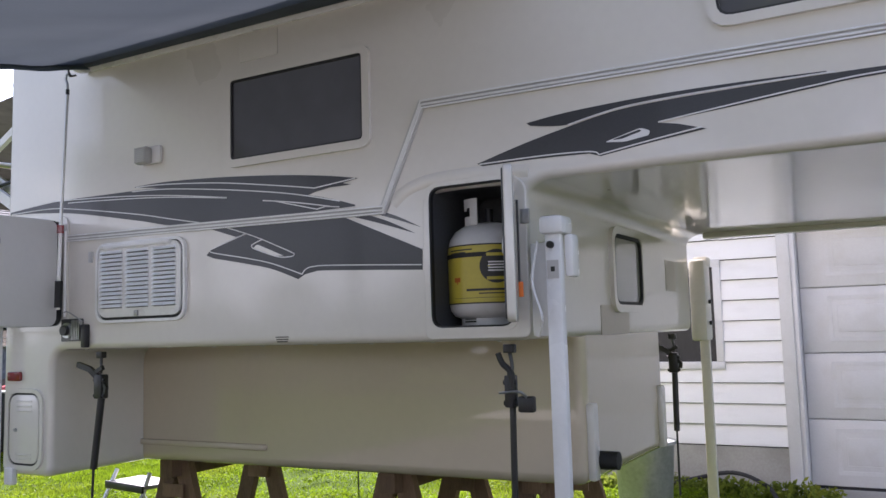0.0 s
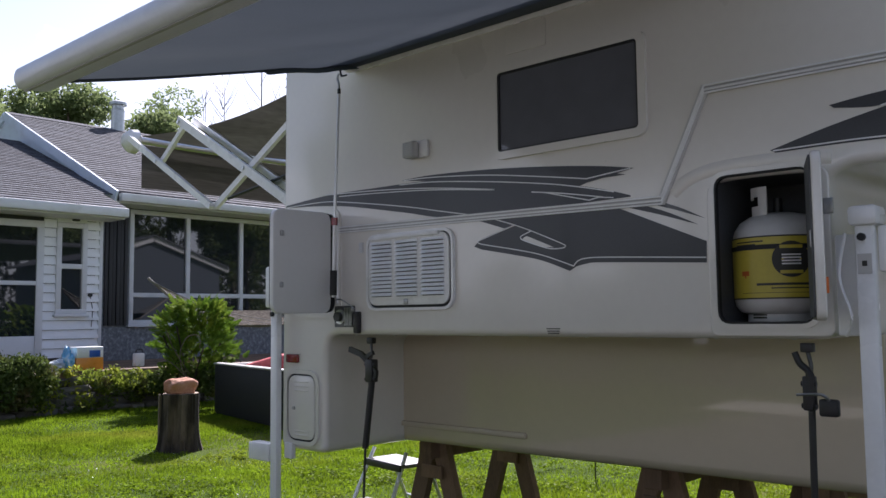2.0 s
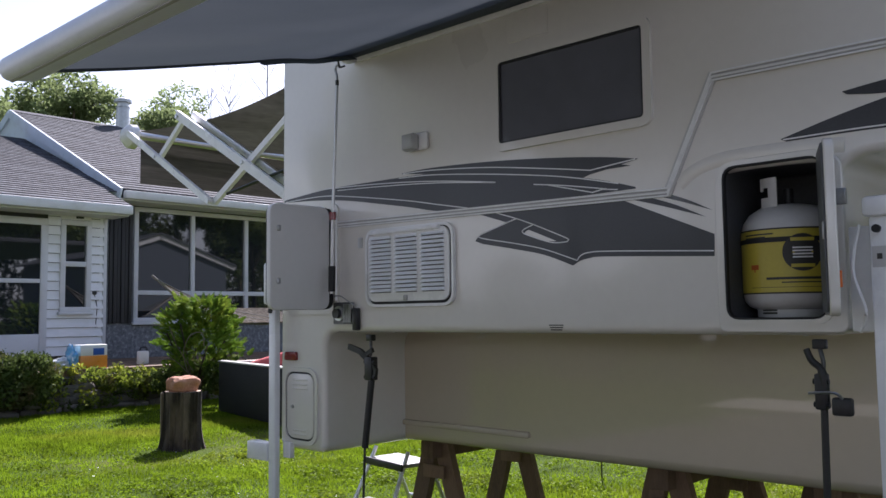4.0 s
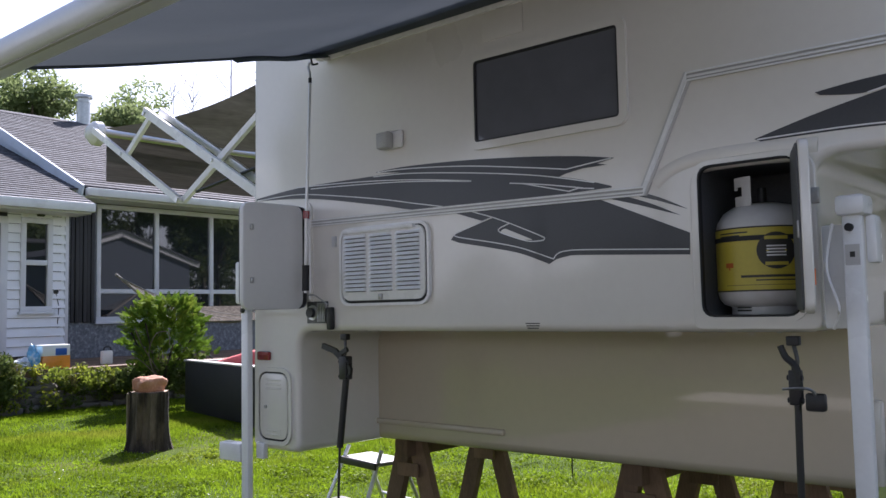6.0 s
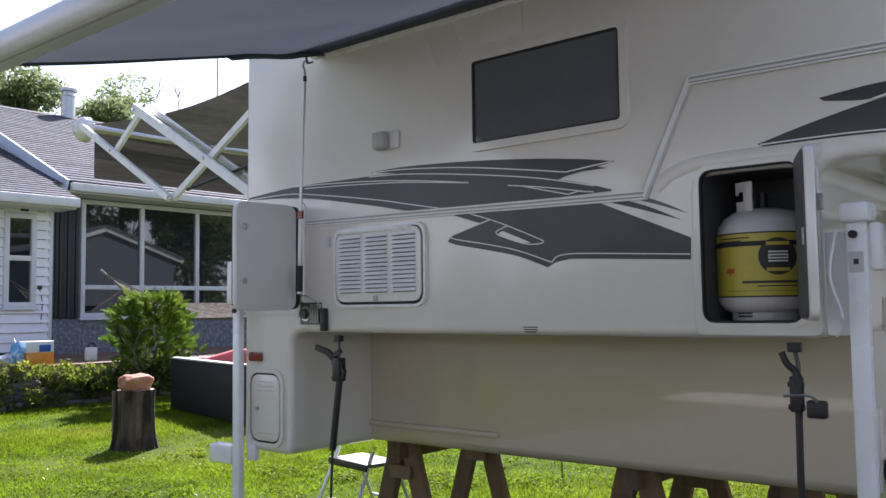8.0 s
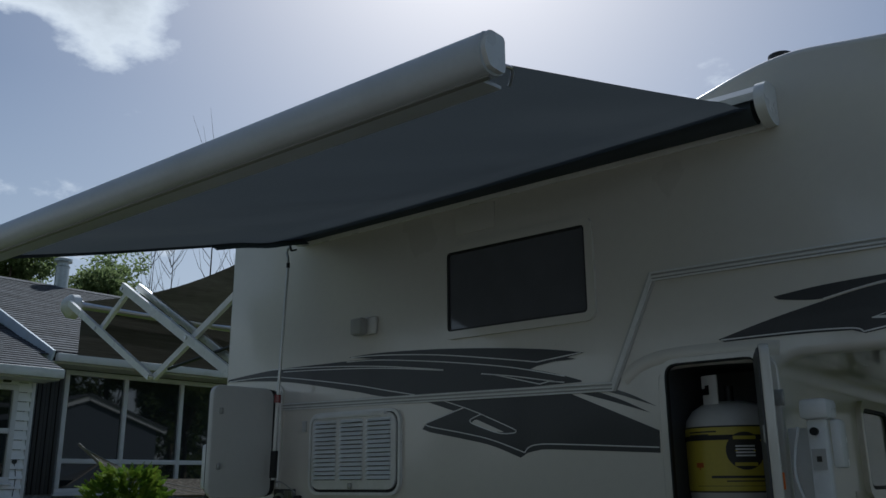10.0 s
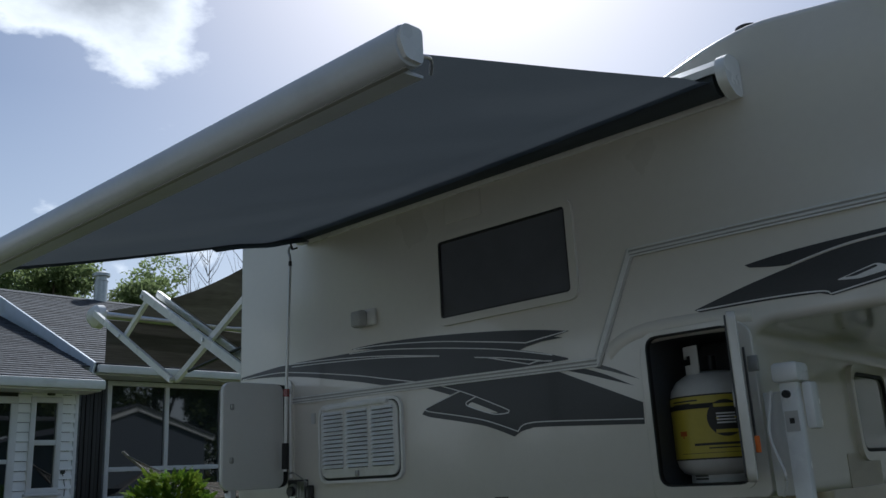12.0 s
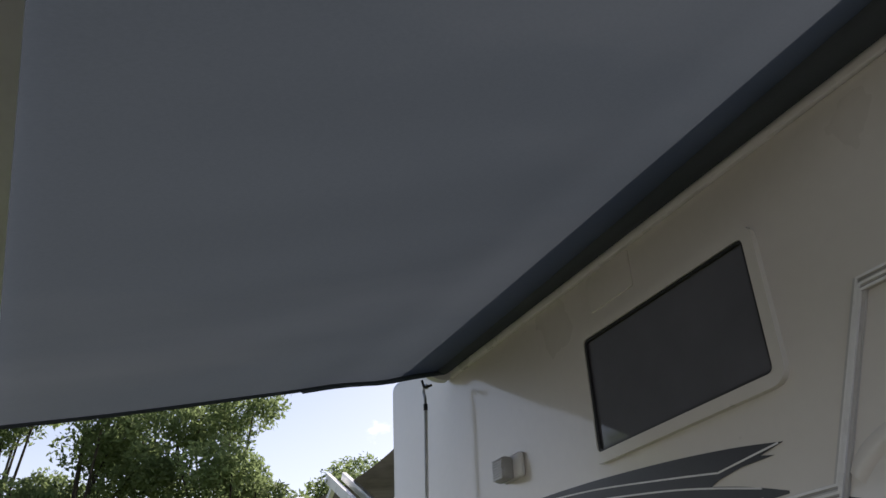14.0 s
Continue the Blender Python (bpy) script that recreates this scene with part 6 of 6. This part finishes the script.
def neighbour_house():
    """Stands behind the camera's shoulder: the picture window mirrors its gable."""
    n = thing("neighbour_house", (10, 21.6, 0), "slate-blue gabled house with white rake boards", "house")
    n.matrix_basis = Matrix()
    gb = bmesh.new()
    g = [(17.8, 0), (25.4, 0), (25.4, 4.10), (21.6, 5.35), (17.8, 4.10)]
    r0, r1 = [[gb.verts.new((x, p[0], p[1])) for p in g] for x in (10.0, 19.0)]
    for i in range(5):
        gb.faces.new((r0[i - 1], r0[i], r1[i], r1[i - 1]))
    gb.faces.new(r0), gb.faces.new(r1[::-1])
    part("wall", gb, NAVY, n)
    for y, z in ((17.3, 3.95), (25.9, 3.95)):
        part("rake_board", tube([(9.9, y, z), (9.9, 21.6, 5.40)], 0.02, flat=(0.03, 0.14)), WHITE_WOOD, n)
        part("roof", tube([(14.5, y, z + 0.12), (14.5, 21.6, 5.55)], 0.02, flat=(4.7, 0.04)), SHINGLE, n)


neighbour_house()
for k, (x, y) in enumerate(((24, 17), (25, 21.5), (26, 26), (24, 30.5), (20, 34), (28, 38))):
    tree(x, y, 11.5 + k % 2, 3.4, 80 + k, 14000, 0.19, "leafy green tree beside the neighbouring house", "trees round the yard")
# unseen tree line and hedge across the drive, added to block sky light; the gelcoat and the glass mirror them
for k in range(9):
    tree(-17.0 + 4.1 * k, -11.5 - 1.6 * (k % 2), 10.0 + 1.5 * ((k * 5) % 3), 3.7, 120 + k, 15000, 0.17, "unseen leafy green tree across the dirt drive, added to block sky light", "trees round the yard")
r8 = random.Random(8)
leaf_cloud("tree_belt", [(29 + r8.uniform(-1.5, 1.5), 9 + 0.6 * k, r8.uniform(0.8, 8.5), 1.8, 1.4, 1.6, 1) for k in range(60)], 30000, 0.24, DARK_SHRUB, 33, label="dense dark green belt of trees beyond the neighbouring house", category="trees", kind="stuff")
leaf_cloud("hedge", [(-18 + 0.55 * k, -8.0 + r8.uniform(-0.5, 0.5), r8.uniform(0.4, 1.9), 0.7, 0.7, 0.6, 1) for k in range(64)], 30000, 0.12, DARK_SHRUB, 31, label="unseen loose dark green hedge, added across the dirt drive", category="hedge")

# lawn blades: thick where the camera sees the lawn best
grass_field("grass", -11.8, -1.0, 2.2, 8.0, 260000, 0.034, "short bright green lawn grass")
r6 = random.Random(6)
single("garden_stake", tube(spline3([(-4.03, 6.16, -0.05), (-4.03, 6.16, 0.22), (-4.02, 6.16, 0.40)]), 0.006, 6), BLACK, "thin dark metal stake standing in the lawn", "stake")
leaf_cloud("weeds", [(-3.2 + 0.16 * k, 7.15 + r6.uniform(-0.15, 0.1), 0.05, 0.12, 0.10, 0.06, 1) for k in range(17)], 3500, 0.028, SHRUB, 15, label="tangled green weeds along the garage foundation", category="weeds", kind="stuff", up=0.6)
r9 = random.Random(19)
leaf_cloud("clover", [(r9.uniform(-10.5, -1.5), r9.uniform(2.6, 7.6), 0.03 + ground_z(-6), r9.uniform(0.05, 0.3), r9.uniform(0.05, 0.3), 0.014, r9.uniform(0.2, 1.5)) for k in range(420)], 60000, 0.014, GRASS, 23, label="low clover patches in the lawn", category="clover", kind="stuff", flat=0.6)
leaf_cloud("clover_flowers", [(-9.5 + 0.25 * k, 3.3 + r6.uniform(0, 3.0), 0.045, 0.5, 0.5, 0.006, 1) for k in range(18)], 420, 0.011, LABEL_WHITE, 17, label="scattered tiny white clover flowers in the lawn", category="flowers", kind="stuff")
